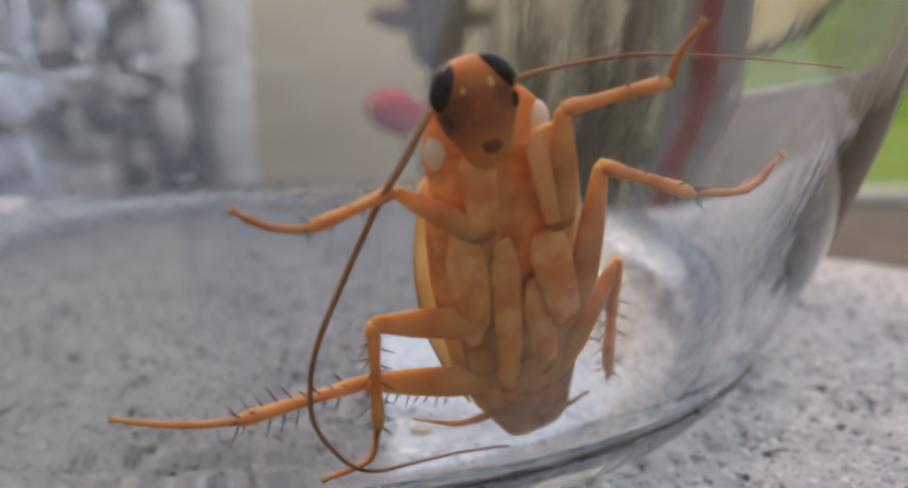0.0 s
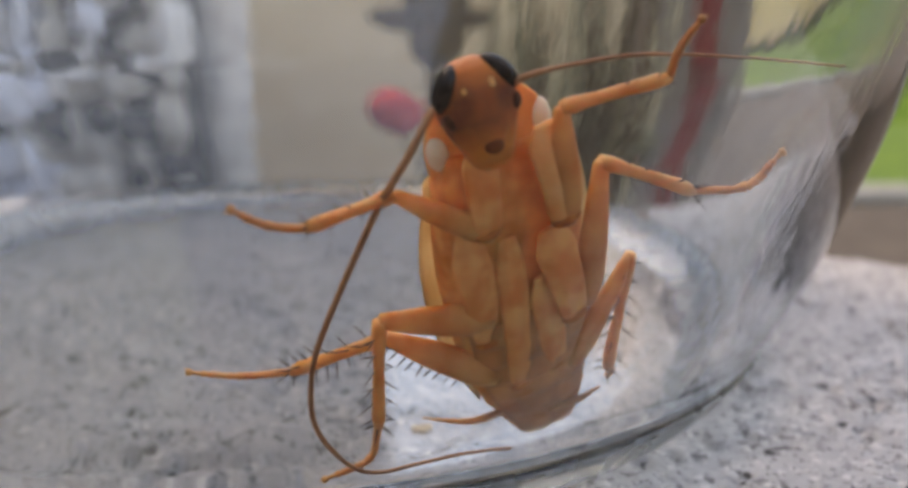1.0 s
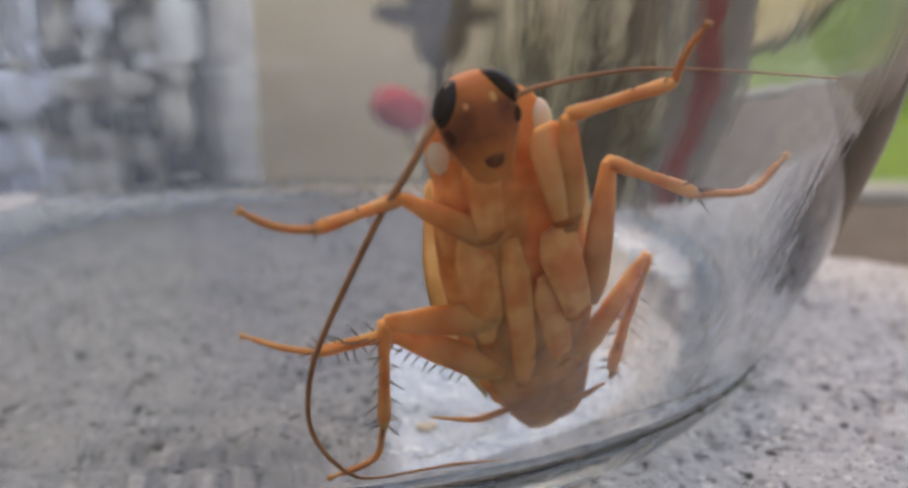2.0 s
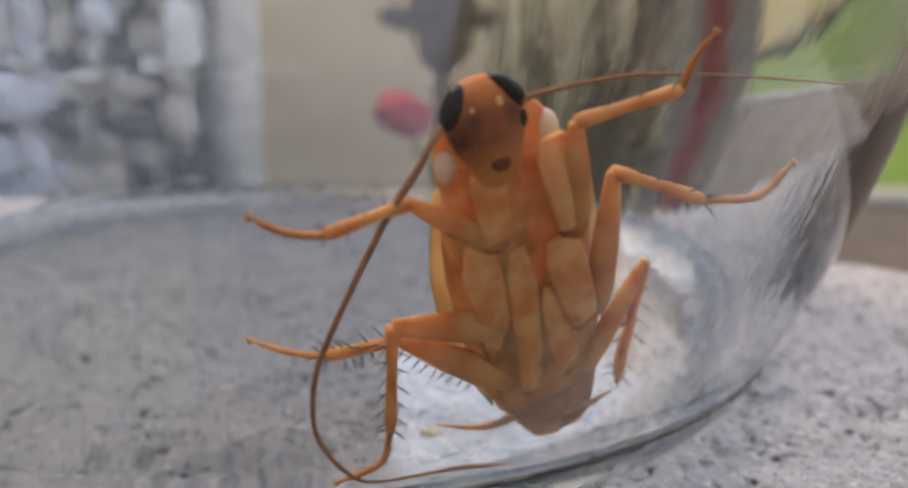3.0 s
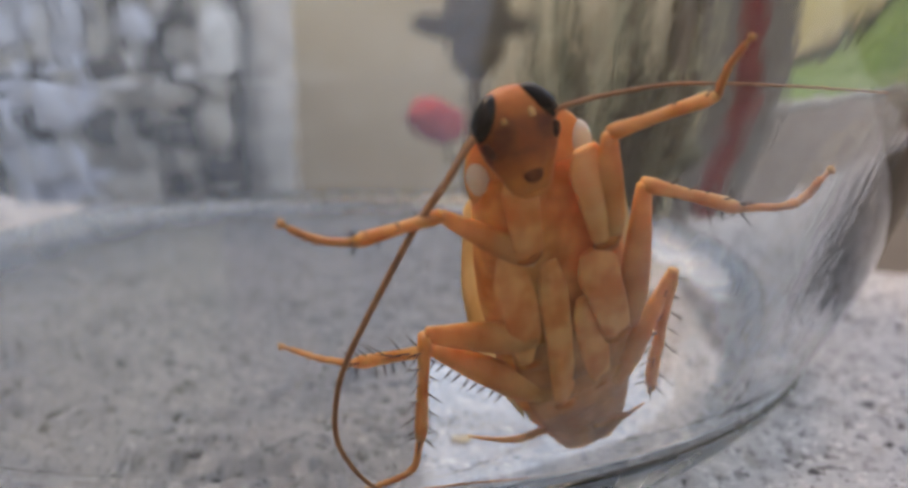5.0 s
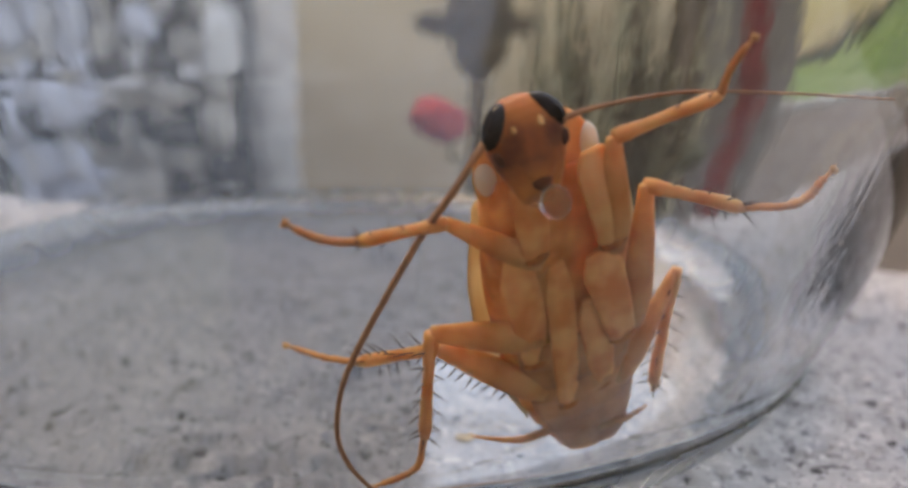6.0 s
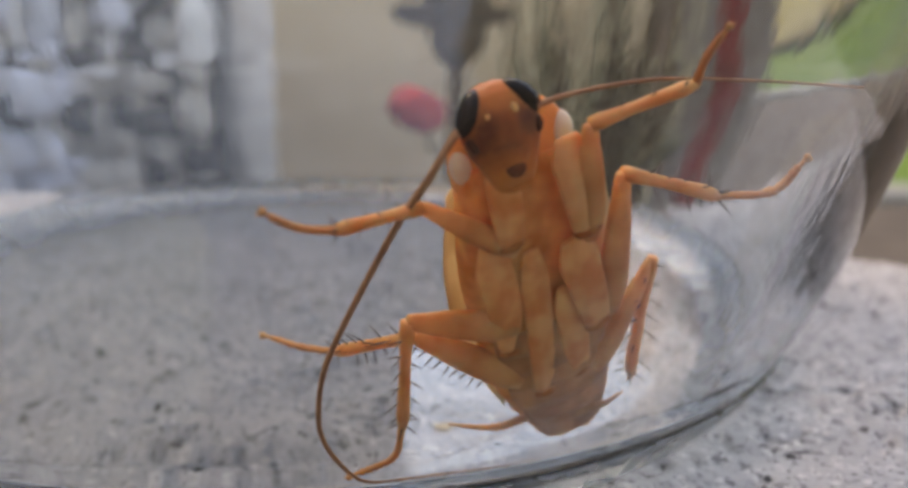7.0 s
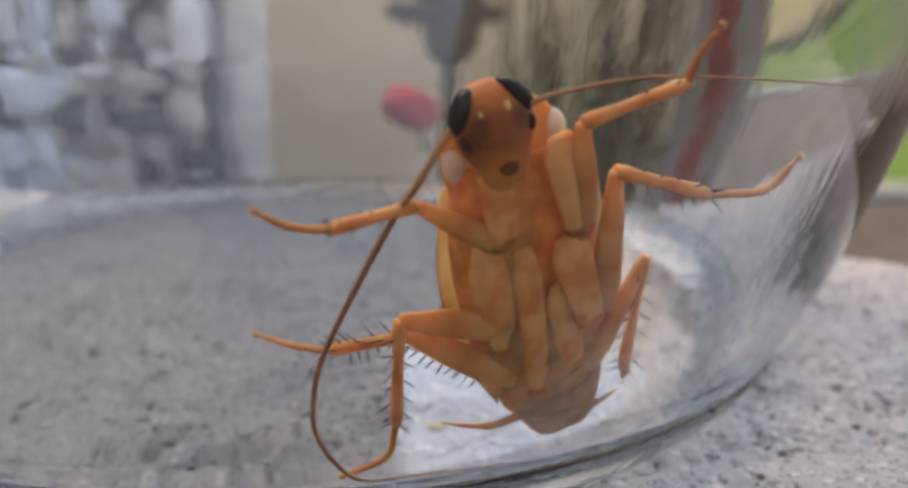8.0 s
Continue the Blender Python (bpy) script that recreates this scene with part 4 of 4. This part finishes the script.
def bent_knee(hip, ankle, lf, lt, knee):
    """The knee nearest to its old place that keeps both lengths."""
    d = ankle - hip
    dist = d.length
    d.normalize()
    a = (lf * lf - lt * lt + dist * dist) / (2 * dist)
    h = math.sqrt(max(lf * lf - a * a, 0))
    foot = hip + d * a
    out = knee - foot
    out -= d * out.dot(d)
    return foot + out.normalized() * h


def key_leg(parts, rows):
    thigh, shin, foot = parts
    walk(thigh, [(t, bone(h, k)) for t, h, k, a, e in rows])
    walk(shin, [(t, bone(h, k).inverted() @ bone(k, a)) for t, h, k, a, e in rows])
    walk(foot, [(t, bone(h, k).inverted() @ bone(a, e)) for t, h, k, a, e in rows])


def motions():
    # trunk: shift at its middle, and a small turn in its own plane
    tail, neck = at(2.08, 31.25, 4.0), at(1.0, 27.1, 15.1)
    middle = (tail + neck) / 2
    rows = []
    for t in TIMES:
        a, b = shift(t, 0), shift(t, 1)
        turn = ((b - a).dot(RIGHT)) / (neck - tail).length
        m = Matrix.Translation(middle + (a + b) / 2) @ Matrix.Rotation(-turn, 4, BELLY) @ Matrix.Translation(-middle)
        rows.append((t, m))
    walk(TRUNK_OB, rows)
    walk(HEAD_OB, [(t, Matrix.Translation(shift(t, 1)) @ HEAD_AT) for t in TIMES])
    # the bent antenna swings a little on its base
    b = HEAD_AT.inverted() @ at(-0.62, 25.75, 16.55)
    swings = ((0, 0), (1.0, 0.05), (1.5, 0.2), (3, 0.22), (4, 0.27), (4.5, 0.35), (6, 0.75), (6.5, 0.65), (7, 0.55), (8, 0.5))
    walk(BENT_ANTENNA, [(t, Matrix.Translation(b) @ Matrix.Rotation(-d / 9, 4, "Z") @ Matrix.Translation(-b)) for t, d in swings])
    hips_u = (0.72, 0.45, 0.22, 0.72, 0.45, 0.22)
    for (thigh, shin, foot, p, kind), u in zip(LEGS, hips_u):
        lf, lt = (p[1] - p[0]).length, (p[2] - p[1]).length
        rows = []
        for t in TIMES:
            hip = p[0] + shift(t, u)
            if kind == "swing":
                ts = [r[0] for r in SWING]
                knee, ankle, end = (Vector([float(np.interp(t, ts, [r[k][i] for r in SWING])) for i in range(3)]) for k in (1, 2, 3))
                knee, ankle, end = at(*knee), at(*ankle), at(*end)
                knee = hip + (knee - hip).normalized() * lf
                ankle = knee + (ankle - knee).normalized() * lt
                end = ankle + (end - ankle).normalized() * (p[3] - p[2]).length
            else:
                ankle, end = p[2], p[3]
                knee = bent_knee(hip, ankle, lf, lt, p[1])
            rows.append((t, hip, knee, ankle, end))
        key_leg((thigh, shin, foot), rows)
    # the drop comes out of the mouth and goes back
    inside, outside = pose(-0.05 * MM, -1.0 * MM, -0.05 * MM), pose(0.1 * MM, -1.62 * MM, 0.62 * MM)
    walk(DROP, [(0, inside), (5.6, inside), (5.75, pose(0, -1.15 * MM, 0.15 * MM)), (5.9, outside), (6.5, outside), (6.65, inside), (6.8, inside), (8, inside)])


motions()
